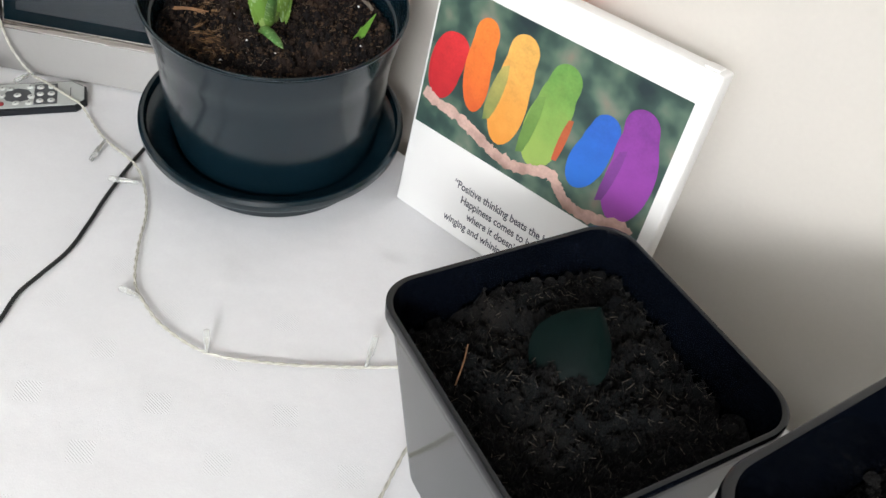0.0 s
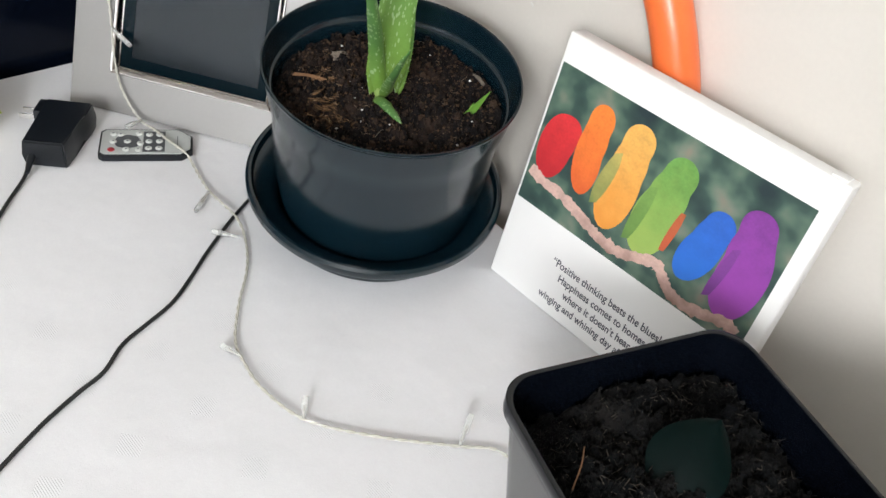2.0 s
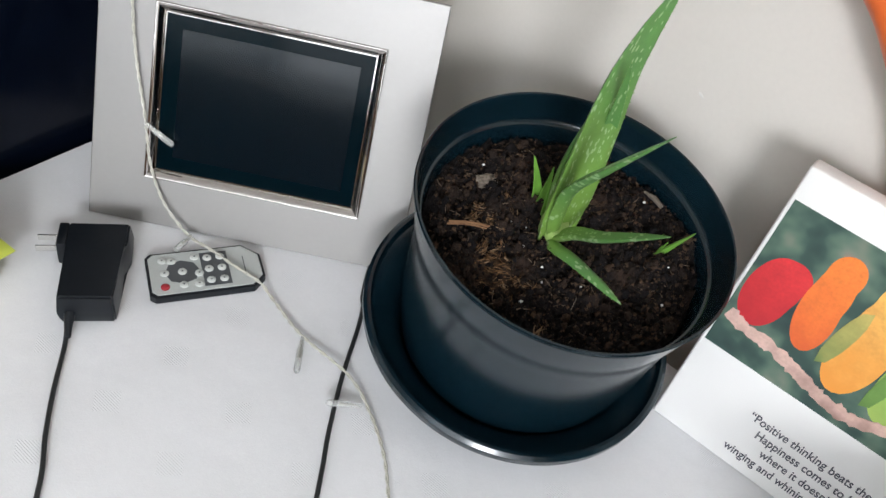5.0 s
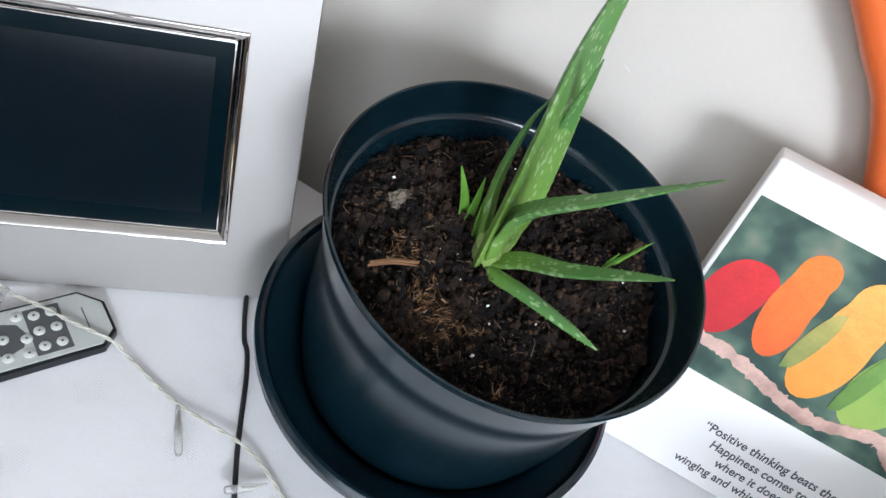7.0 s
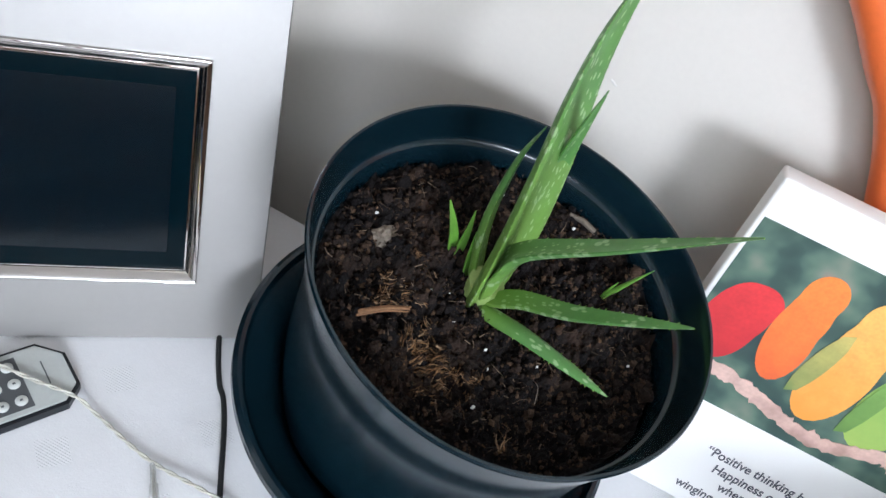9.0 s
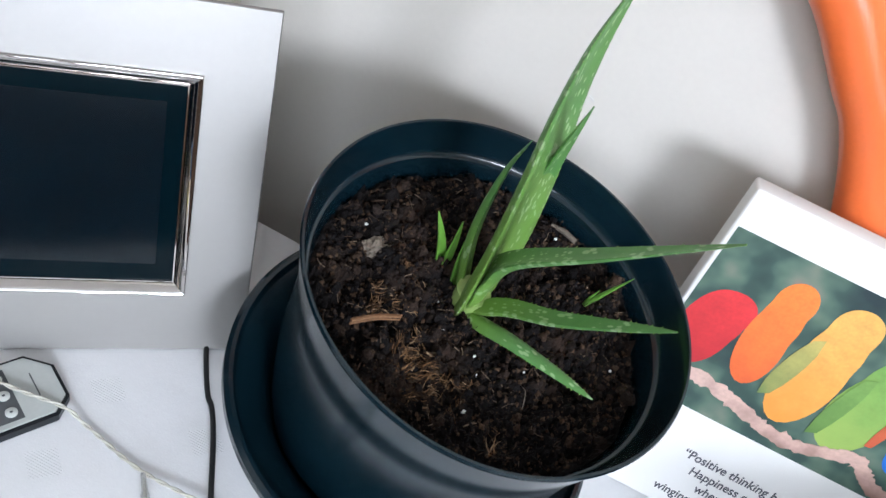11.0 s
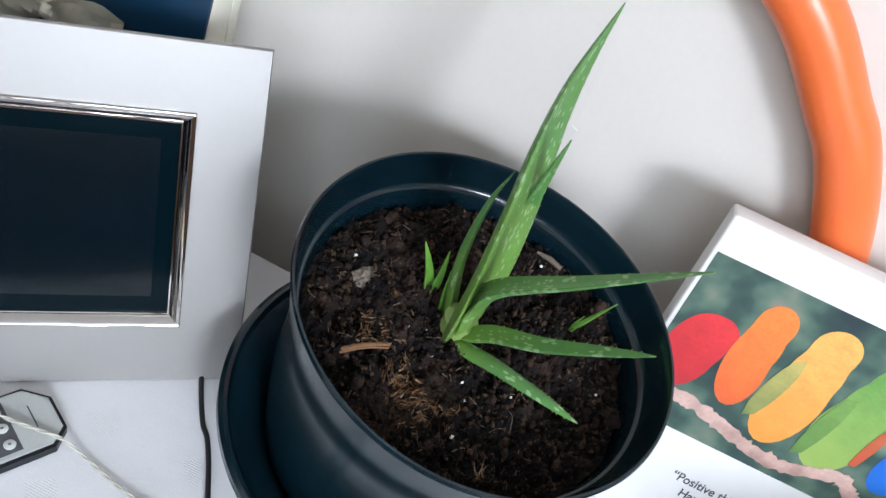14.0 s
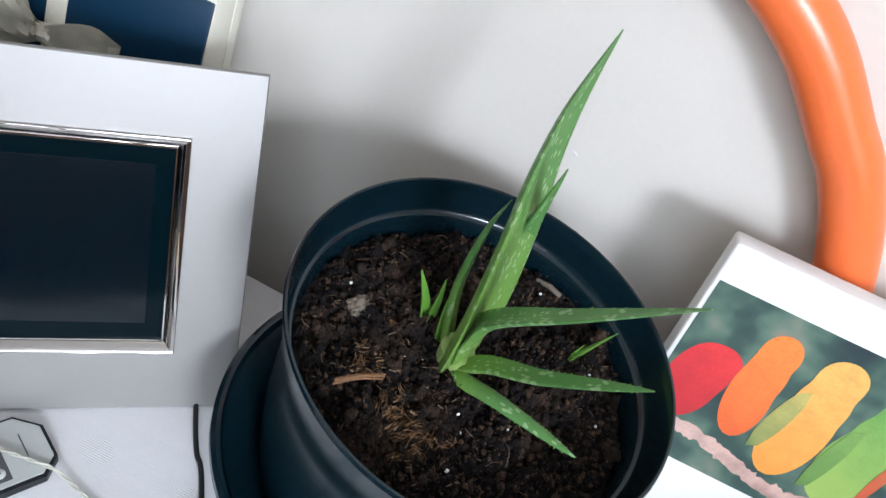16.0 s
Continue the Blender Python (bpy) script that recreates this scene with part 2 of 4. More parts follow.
WIRE = material("clear_pvc_wire", (0.52, 0.505, 0.44), 0.25, vary=0.15, scale=200, fine=600, bump=0, coat=0.4)
BULB = clear_material("clear_bulb")
ORANGE = material("orange_foam", (0.82, 0.165, 0.04), 0.3, vary=0.06, scale=20, fine=300, bump=0.12, depth=0.0005)
PAGES = material("book_pages", (0.72, 0.6, 0.42), 0.9, vary=0.12, scale=40, fine=1500, bump=0.4)
COVER = material("blue_book_cover", (0.006, 0.06, 0.19), 0.35, vary=0.08, coat=0.2)
LIME = material("lime_paper_tab", (0.55, 0.62, 0.09), 0.7, vary=0.1)
WHITEINK = material("white_print", (0.8, 0.82, 0.84), 0.5, vary=0.04, bump=0)
NAVY = material("navy_gift_paper", (0.004, 0.03, 0.068), 0.3, vary=0.12, scale=12, fine=200, bump=0.08)
CREAM = material("cream_card", (0.7, 0.68, 0.58), 0.7, vary=0.05, scale=12, fine=300)
RIBBON = material("cream_satin_ribbon", (0.8, 0.76, 0.63), 0.3, vary=0.08, scale=30, fine=400, bump=0.1)
TVBLACK = material("glossy_black", (0.0015, 0.003, 0.008), 0.2, vary=0.1, bump=0, spec=0.15)
GLAZE = clear_material("window_glass", (1, 1, 1))


# ---- mesh helpers ----
def thing(name, m, label, category, kind="", group=""):
    ob = new(name)
    ob.matrix_world = m
    return tagged(ob, label, category, group, kind)


def part(name, bm, mat, parent=None, label="", smooth=True, kind="", m=None):
    me = bpy.data.meshes.new(name)
    bmesh.ops.recalc_face_normals(bm, faces=bm.faces)
    bm.to_mesh(me)
    bm.free()
    me.materials.append(mat)
    for p in me.polygons:
        p.use_smooth = smooth
    ob = new(name, me)
    if parent is not None:
        ob.parent = parent
    if m is not None:
        ob.matrix_basis = m
    if smooth:
        try:
            me.set_sharp_from_angle(angle=radians(38))
        except AttributeError:
            pass
    return tagged(ob, label, "", "", kind)


def structure(name, bm, mat, label, category, m=None, smooth=False):
    ob = part(name, bm, mat, None, label, smooth, "structure", m)
    return tagged(ob, category=category)


def box(sx, sy, sz, at=(0, 0, 0), bevel=0.0, seg=2):
    bm = bmesh.new()
    bmesh.ops.create_cube(bm, size=1)
    bmesh.ops.scale(bm, vec=(sx, sy, sz), verts=bm.verts)
    if bevel:
        bmesh.ops.bevel(bm, geom=list(bm.edges), offset=bevel, segments=seg, profile=0.5, affect="EDGES")
    bmesh.ops.translate(bm, vec=at, verts=bm.verts)
    return bm


def join(*bms):
    out = bmesh.new()
    for b in bms:
        me = bpy.data.meshes.new("tmp")
        b.to_mesh(me)
        b.free()
        out.from_mesh(me)
        bpy.data.meshes.remove(me)
    return out


def lathe(profile, n=96):
    """A closed turned body from (radius, height) points."""
    bm = bmesh.new()
    rings = []
    for r, z in profile:
        if r < 1e-6:
            rings.append([bm.verts.new((0, 0, z))])
        else:
            rings.append([bm.verts.new((r * math.cos(2 * math.pi * i / n), r * math.sin(2 * math.pi * i / n), z)) for i in range(n)])
    for a, b in zip(rings, rings[1:]):
        for i in range(n):
            j = (i + 1) % n
            vs = [a[i % len(a)], a[j % len(a)], b[j % len(b)], b[i % len(b)]]
            vs = [v for k, v in enumerate(vs) if v not in vs[:k]]
            if len(vs) > 2:
                bm.faces.new(vs)
    return bm


def smooth_path(pts, step=8):
    pts = [Vector(p) for p in pts]
    ext = [2 * pts[0] - pts[1], *pts, 2 * pts[-1] - pts[-2]]
    out = []
    for i in range(1, len(ext) - 2):
        p0, p1, p2, p3 = ext[i - 1 : i + 3]
        for k in range(step):
            t = k / step
            out.append(0.5 * (2 * p1 + (p2 - p0) * t + (2 * p0 - 5 * p1 + 4 * p2 - p3) * t * t + (3 * p1 - p0 - 3 * p2 + p3) * t ** 3))
    out.append(pts[-1])
    return out


def tube(pts, r, n=10, taper=None):
    bm = bmesh.new()
    rings = []
    up = Vector((0.13, 0.21, 0.97)).normalized()
    for i, p in enumerate(pts):
        d = (pts[min(i + 1, len(pts) - 1)] - pts[max(i - 1, 0)]).normalized()
        a = d.cross(up).normalized()
        b = a.cross(d).normalized()
        up = b
        rr = r * (taper(i / (len(pts) - 1)) if taper else 1)
        rings.append([bm.verts.new(p + rr * (a * math.cos(2 * math.pi * k / n) + b * math.sin(2 * math.pi * k / n))) for k in range(n)])
    for a, b in zip(rings, rings[1:]):
        for k in range(n):
            bm.faces.new((a[k], a[(k + 1) % n], b[(k + 1) % n], b[k]))
    bm.faces.new(rings[0])
    bm.faces.new(rings[-1])
    return bm


def leaf_blade(pts, width, thick, face, gutter=0.35, teeth=0.0, seed=1, step=10, point=1.6):
    """A fleshy leaf along pts: face is the way its upper side looks; gutter bends that side hollow."""
    rnd = random.Random(seed)
    line = smooth_path(pts, step)
    total = sum((b - a).length for a, b in zip(line, line[1:]))
    bm = bmesh.new()
    uvl = bm.loops.layers.uv.new("UVMap")
    along = bm.loops.layers.uv.new("Along")
    rings, where = [], 0.0
    n = 14
    for i, p in enumerate(line):
        t = i / (len(line) - 1)
        d = (line[min(i + 1, len(line) - 1)] - line[max(i - 1, 0)]).normalized()
        side = d.cross(Vector(face)).normalized()
        top = side.cross(d).normalized()
        w = width * (0.55 + 0.45 * min(1.0, t / 0.13)) * (1 - t ** point) ** 0.9 * (0.9 + 0.1 * math.cos(3 * t)) + 0.0008
        h = thick * (1 - t ** 2) + 0.0005
        if i:
            where += (p - line[i - 1]).length
        ring = []
        for k in range(n):
            a = 2 * math.pi * k / n
            u, v = math.cos(a), math.sin(a)
            lift = gutter * w * (u * u - 0.4)
            q = p + side * (w * 0.5 * u) + top * (h * 0.5 * v + lift)
            ring.append((bm.verts.new(q), (u * w * 0.5 / 0.0031, where / 0.0085 + seed * 7.3), (t, k / n)))
        rings.append(ring)
        if teeth and 0.05 < t < 0.95:
            for s, k in ((1, 0), (-1, n // 2)):
                e = ring[k][0].co
                if rnd.random() < 0.55:
                    x = e + side * s * teeth * rnd.uniform(0.6, 1.2) + d * teeth * 0.5
                    v1, v2, v3, v4 = bm.verts.new(e - d * teeth * 0.55), bm.verts.new(e + d * teeth * 0.55), bm.verts.new(x), bm.verts.new(e - top * teeth * 0.4)
                    for f in ((v1, v2, v3), (v2, v4, v3), (v4, v1, v3)):
                        bm.faces.new(f)
    for a, b in zip(rings, rings[1:]):
        for k in range(n):
            j = (k + 1) % n
            f = bm.faces.new((a[k][0], a[j][0], b[j][0], b[k][0]))
            for loop, c in zip(f.loops, (a[k], a[j], b[j], b[k])):
                loop[uvl].uv, loop[along].uv = c[1], c[2]
    bm.faces.new([c[0] for c in rings[0]])
    bm.faces.new([c[0] for c in rings[-1]])
    return bm


def text_mesh(words, size, align="CENTER", extrude=0.0001):
    cu = bpy.data.curves.new("words", "FONT")
    cu.body, cu.size, cu.align_x, cu.extrude, cu.offset = words, size, align, extrude, 0.00016
    tmp = new("words", cu)
    bpy.context.view_layer.update()
    me = bpy.data.meshes.new_from_object(tmp.evaluated_get(bpy.context.evaluated_depsgraph_get()))
    bpy.data.objects.remove(tmp)
    bm = bmesh.new()
    bm.from_mesh(me)
    bpy.data.meshes.remove(me)
    return bm


def outline_plate(points, thick):
    """A flat plate from an outline in its own xy, with a real edge."""
    bm = bmesh.new()
    f = bm.faces.new([bm.verts.new((x, y, 0)) for x, y in points])
    r = bmesh.ops.extrude_face_region(bm, geom=[f])
    bmesh.ops.translate(bm, vec=(0, 0, thick), verts=[v for v in r["geom"] if isinstance(v, bmesh.types.BMVert)])
    return bm


def rounded_square(h, c, n=8):
    pts = []
    for q in range(4):
        sx, sy = ((1, 1), (-1, 1), (-1, -1), (1, -1))[q]
        for i in range(n + 1):
            a = math.pi / 2 * (q + i / n)
            pts.append((sx * (h - c) + c * math.cos(a), sy * (h - c) + c * math.sin(a)))
    return pts


def loft(sections):
    """Skins closed outlines of equal length, each with its height; caps both ends."""
    bm = bmesh.new()
    rings = [[bm.verts.new((x, y, z)) for x, y in pts] for pts, z in sections]
    for a, b in zip(rings, rings[1:]):
        n = len(a)
        for i in range(n):
            bm.faces.new((a[i], a[(i + 1) % n], b[(i + 1) % n], b[i]))
    bm.faces.new(rings[0])
    bm.faces.new(rings[-1])
    return bm


# ---- the room ----
WALL_TURN = -2.9


def wall_y(x):
    return 0.116 - 0.0507 * (x + 0.108)


structure("wall_north", box(4.4, 0.1, 2.8, (0, 0.05, 0.65)), WALL, "cream painted wall behind the table", "wall", m=pose(0.3, wall_y(0.3), 0, 0, 0, WALL_TURN))
structure("wall_west", box(0.1, 3.3, 2.8, (-1.75, -1.3, 0.65)), WALL, "cream painted side wall of the room", "wall")

# Unseen wall stub, added to keep window light off the wall's right.
structure("wall_unseen_shade", box(0.1, 0.8, 2.8, (1.1, -0.33, 0.65)), WALL, "unseen cream wall stub added to shade the wall's right side", "wall")


def pierced_wall(side, plan, pieces, label):
    """Wall pieces round one opening: name, run, height, centre along the wall, centre height."""
    for nm, run, high, along, z in pieces:
        bm = box(0.1, run, high, (plan, along, z)) if side == "east" else box(run, 0.1, high, (along, plan, z))
        # Low walls are unseen; they are made dark so the screen reflects darkness.
        structure("wall_%s_%s" % (side, nm), bm, WOOD if nm == "low" else WALL, "unseen wall under the window, made dark brown to darken reflections" if nm == "low" else label, "wall")


def window(name, m, w, h, label):
    """A white frame with a middle mullion and two panes."""
    win = thing(name, m, label, "window", "structure")
    for sx, sz, x, z in ((w, 0.06, 0, h / 2 - 0.03), (w, 0.06, 0, 0.03 - h / 2), (0.06, h - 0.12, w / 2 - 0.03, 0), (0.06, h - 0.12, 0.03 - w / 2, 0), (0.05, h - 0.12, 0, 0)):
        part("window_frame", box(sx, 0.06, sz, (x, 0, z), 0.006), CEIL, win)
    for x in (-1, 1):
        pane = part("pane", box(w / 2 - 0.085, 0.006, h - 0.12, (x * (w / 4 - 0.0175), -0.01, 0)), GLAZE, win)
        pane.visible_shadow = False


pierced_wall("east", 2.3, (("low", 3.3, 1.14, -1.3, -0.18), ("high", 3.3, 0.51, -1.3, 1.795), ("near", 1.3, 1.15, -0.3, 0.965), ("far", 0.4, 1.15, -2.75, 0.965)), "cream painted side wall round the added window")
# Unseen side window, added to hold a weak fill lamp.
window("window_added_fill", pose(2.3, -1.75, 0.965, 0, 0, 90), 1.6, 1.14, "white framed side window, unseen and added for fill light")
pierced_wall("south", -2.95, (("low", 4.2, 1.17, 0.3, -0.165), ("high", 4.2, 0.2, 0.3, 1.95), ("left", 1.4, 1.43, -1.1, 1.135), ("right", 0.2, 1.43, 2.2, 1.135)), "cream painted wall with a wide window")
window("window_1", pose(0.85, -2.95, 1.135), 2.5, 1.43, "wide white framed window in the far wall")
structure("floor", box(4.3, 3.5, 0.1, (0.3, -1.3, -0.8)), FLOOR, "brown carpeted floor of the room", "floor")
structure("ceiling", box(4.3, 3.5, 0.1, (0.3, -1.3, 2.1)), CEIL, "plain white painted ceiling", "ceiling")

# table and cloth
table = thing("table", pose(0, 0, 0), "brown wooden table under a white cloth", "table")
part("tabletop", box(1.56, 0.64, 0.03, (0.215, -0.315, -0.019), 0.004), WOOD, table)
for x in (-0.5, 0.93):
    for y in (-0.59, -0.03):
        part("leg", box(0.05, 0.05, 0.715, (x, y, -0.3925), 0.004), WOOD, table)


def j_back(c):
    return c.y > 0.0715 - 0.0507 * (c.x + 0.3) - 0.01


def tablecloth():
    bm = bmesh.new()
    X0, X1, Y0, Y1, drop = -0.569, 1.0, -0.637, 0.0, 0.2
    xs = [X0 - 0.004, *np.linspace(X0, X1, 150), X1 + 0.004]
    ys = [Y0 - 0.004, *np.linspace(Y0, Y1, 70), Y1 + 0.002]
    grid = {}
    for i, x in enumerate(xs):
        for j, y in enumerate(ys):
            y += (y - Y0) / (Y1 - Y0) * (0.0715 - 0.0507 * (x + 0.3))
            z = -0.0006 + 0.0006 * noise.noise((x * 14, y * 14, 3.1))
            if i in (0, len(xs) - 1) or j in (0, len(ys) - 1):
                z -= 0.004
            grid[i, j] = bm.verts.new((x, y, z))
    for i in range(len(xs) - 1):
        for j in range(len(ys) - 1):
            bm.faces.new((grid[i, j], grid[i + 1, j], grid[i + 1, j + 1], grid[i, j + 1]))
    rim = [grid[i, 0] for i in range(len(xs))] + [grid[len(xs) - 1, j] for j in range(1, len(ys))] + [grid[i, len(ys) - 1] for i in range(len(xs) - 2, -1, -1)] + [grid[0, j] for j in range(len(ys) - 2, 0, -1)]
    low = []
    for k, v in enumerate(rim):
        c = v.co
        back = 0.0 if j_back(c) else 0.008 * math.sin(k * 0.5)
        low.append(bm.verts.new((c.x + (back if c.x < -0.5 or c.x > 0.9 else 0) * 0.2, c.y - abs(back), c.z - drop)))
    for k in range(len(rim)):
        j = (k + 1) % len(rim)
        bm.faces.new((rim[k], rim[j], low[j], low[k]))
    ob = part("tablecloth", bm, CLOTH)
    return tagged(ob, "white damask tablecloth with small woven diamonds", "tablecloth")


tablecloth()

# black television beyond the table's end
tv = thing("television", pose(-0.6, -0.2, 0), "glossy black flat television beside the table's end", "television")
part("casing", box(0.04, 0.62, 0.44, (-0.006, 0, 0.12), 0.006), TVBLACK, tv)
part("screen", box(0.004, 0.585, 0.385, (0.015, 0, 0.13), 0.001), TVBLACK, tv)
part("stand", box(0.12, 0.3, 0.64, (-0.03, 0, -0.43), 0.01), BLACK, tv)

# ---- foam noodle ----
nd = thing("pool_noodle", pose(0, 0, 0), "bright orange curved foam tube against the wall", "foam tube")
curve = smooth_path([(0.115, 0.0915, -0.3), (0.118, 0.0915, 0.0), (0.11, 0.091, 0.13), (0.092, 0.09, 0.205), (0.07, 0.089, 0.258), (0.045, 0.089, 0.299), (0.024, 0.0885, 0.321), (-0.009, 0.088, 0.355), (-0.045, 0.088, 0.38), (-0.1, 0.088, 0.408), (-0.18, 0.088, 0.435), (-0.29, 0.088, 0.45), (-0.42, 0.088, 0.44)], 8)
part("foam_tube", tube(curve, 0.0195, 28), ORANGE, nd)

for c in ((0.0245, 0.0885, 0.3205), (-0.0105, 0.088, 0.3565), (0.052, 0.089, 0.287)):
    d = (Vector((-0.11, -0.41, 0.52)) - Vector(c)).normalized()
    spot = bmesh.new()
    bmesh.ops.create_icosphere(spot, subdivisions=1, radius=0.0008, matrix=Matrix.Translation(Vector(c) + d * 0.0193))
    part("pinhole", spot, material("pinhole_brown", (0.12, 0.03, 0.01), 0.8), nd)
chip = bmesh.new()
bmesh.ops.create_icosphere(chip, subdivisions=2, radius=1, matrix=Matrix.Translation((-0.108, wall_y(-0.108), 0.215)) @ Matrix.Rotation(0.5, 4, "Y") @ Matrix.Diagonal((0.0036, 0.0006, 0.0012, 1)))
structure("trim_paint_chip", chip, material("chipped_paint", (0.7, 0.68, 0.64), 0.7), "small white chip in the wall paint", "paint chip")

# ---- canvas print ----
LEAN = 8.0
cv = thing("canvas_print", pose(0, 0, 0, -LEAN, 0, 0), "white box canvas with a colourful print and a grey motto", "canvas print")
CW, CH, CT = 0.262, 0.257, 0.0195
part("canvas", box(CW, CT, CH, (CW / 2, CT / 2, CH / 2), 0.0022, 3), CANVAS, cv)
part("corner_fold", box(0.012, 0.012, 0.0016, (CW - 0.012, CT * 0.5, CH + 0.0006), 0.0004), CANVAS, cv)
PW, PH, PX, PZ = 0.2465, 0.138, 0.0035, 0.0925


def print_ground():
    m = bpy.data.materials.new("printed_foliage")
    m.use_nodes = True
    nt, b = m.node_tree, m.node_tree.nodes["Principled BSDF"]
    tc = nt.nodes.new("ShaderNodeTexCoord")
    n = node(m, "ShaderNodeTexNoise", Scale=26.0, Detail=2.5)
    nt.links.new(tc.outputs["Object"], n.inputs["Vector"])
    r = nt.nodes.new("ShaderNodeValToRGB")
    cols = [(0.3, (0.012, 0.03, 0.035)), (0.45, (0.035, 0.075, 0.06)), (0.55, (0.09, 0.15, 0.11)), (0.64, (0.17, 0.2, 0.15)), (0.74, (0.3, 0.19, 0.15))]
    while len(r.color_ramp.elements) < len(cols):
        r.color_ramp.elements.new(0.5)
    for e, (p, c) in zip(r.color_ramp.elements, cols):
        e.position, e.color = p, (*c, 1)
    nt.links.new(n.outputs["Fac"], r.inputs["Fac"])
    nt.links.new(r.outputs["Color"], b.inputs["Base Color"])
    b.inputs["Roughness"].default_value = 0.6
    return m


PRINTM = pose(PX, 0, PZ, 90, 0, 0)
printed = part("print", box(PW, PH, 0.0003, (PW / 2, PH / 2, 0.0002)), print_ground(), cv, "blurred green printed foliage", False, m=PRINTM)


def ellipse(cx, cy, rx, ry, turn, n=40):
    a = radians(turn)
    return [(cx + rx * math.cos(t) * math.cos(a) - ry * math.sin(t) * math.sin(a), cy + rx * math.cos(t) * math.sin(a) + ry * math.sin(t) * math.cos(a)) for t in (2 * math.pi * i / n for i in range(n))]


def printed_shape(name, mat, ovals, lift, soften=3, n=72):
    """One plain rounded outline round several ovals, eased where they meet."""
    if len(ovals) == 2:
        ovals = [*ovals, tuple((p + q) / 2 for p, q in zip(*ovals))]
    cx = sum(o[0] for o in ovals) / len(ovals)
    cy = sum(o[1] for o in ovals) / len(ovals)
    reach = []
    for i in range(n):
        a = 2 * math.pi * i / n
        best = 0.002
        for ox, oy, rx, ry, turn in ovals:
            c, d = math.cos(radians(turn)), math.sin(radians(turn))
            px, py = ((cx - ox) * c + (cy - oy) * d) / rx, (-(cx - ox) * d + (cy - oy) * c) / ry
            ux, uy = (math.cos(a) * c + math.sin(a) * d) / rx, (-math.cos(a) * d + math.sin(a) * c) / ry
            A, B, C = ux * ux + uy * uy, px * ux + py * uy, px * px + py * py - 1
            if B * B - A * C > 0:
                best = max(best, (-B + math.sqrt(B * B - A * C)) / A)
        reach.append(best)
    for _ in range(soften):
        reach = [(reach[i - 1] + 2 * reach[i] + reach[(i + 1) % n]) / 4 for i in range(n)]
    pts = [(cx + r * math.cos(2 * math.pi * i / n), max(0.001, cy + r * math.sin(2 * math.pi * i / n))) for i, r in enumerate(reach)]
    b = outline_plate(pts, 0.0001)
    bmesh.ops.translate(b, vec=(0, 0, lift), verts=b.verts)
    part(name, b, mat, printed, "", False)


def ink(name, low, high, span=(0.02, 0.11)):
    """Printing ink that runs from one tone to another up the sheet, with a mottled grain."""
    m = material(name, high, 0.6, vary=0.2, scale=90, fine=420, bump=0)
    nt, b = m.node_tree, m.node_tree.nodes["Principled BSDF"]
    base = b.inputs["Base Color"].links[0].from_socket
    tc, sep = nt.nodes.new("ShaderNodeTexCoord"), nt.nodes.new("ShaderNodeSeparateXYZ")
    nt.links.new(tc.outputs["Object"], sep.inputs[0])
    n = node(m, "ShaderNodeTexNoise", Scale=60.0, Detail=3.0)
    nt.links.new(tc.outputs["Object"], n.inputs["Vector"])
    f = node(m, "ShaderNodeMapRange")
    nt.links.new(calc(m, "MULTIPLY_ADD", n.outputs["Fac"], 0.05, sep.outputs["Y"]), f.inputs["Value"])
    f.inputs["From Min"].default_value, f.inputs["From Max"].default_value = span[0] + 0.025, span[1] + 0.025
    mixc = nt.nodes.new("ShaderNodeMix")
    mixc.data_type = "RGBA"
    nt.links.new(f.outputs["Result"], mixc.inputs[0])
    mixc.inputs[6].default_value = (*low, 1)
    nt.links.new(base, mixc.inputs[7])
    nt.links.new(mixc.outputs[2], b.inputs["Base Color"])
    return m


SHAPES = [
    ("red", (0.42, 0.012, 0.02), (0.66, 0.03, 0.035), [(0.0205, 0.0645, 0.0178, 0.033, -4), (0.0285, 0.0845, 0.0145, 0.014, 0)]),
    ("orange", (0.62, 0.09, 0.02), (0.8, 0.2, 0.03), [(0.056, 0.071, 0.0142, 0.036, 6), (0.0567, 0.109, 0.0128, 0.0155, 0)]),
    ("yellow", (0.72, 0.27, 0.035), (0.74, 0.39, 0.09), [(0.0945, 0.062, 0.0185, 0.042, -3), (0.0965, 0.111, 0.0155, 0.0155, 0)]),
    ("green", (0.3, 0.42, 0.09), (0.13, 0.3, 0.06), [(0.135, 0.058, 0.0205, 0.039, -6), (0.1415, 0.105, 0.0155, 0.0155, 0)]),
    ("blue", (0.015, 0.14, 0.55), (0.02, 0.1, 0.45), [(0.182, 0.055, 0.016, 0.0315, -16), (0.1885, 0.085, 0.0135, 0.0135, 0)]),
    ("purple", (0.3, 0.05, 0.36), (0.2, 0.035, 0.26), [(0.2215, 0.056, 0.0205, 0.042, -4), (0.216, 0.102, 0.0155, 0.0145, 0)]),
]
for k, (nm, low, high, ovals) in enumerate(SHAPES):
    printed_shape("printed_shape", ink(nm + "_ink", low, high), ovals, 0.0004 + 0.00015 * (k % 3))
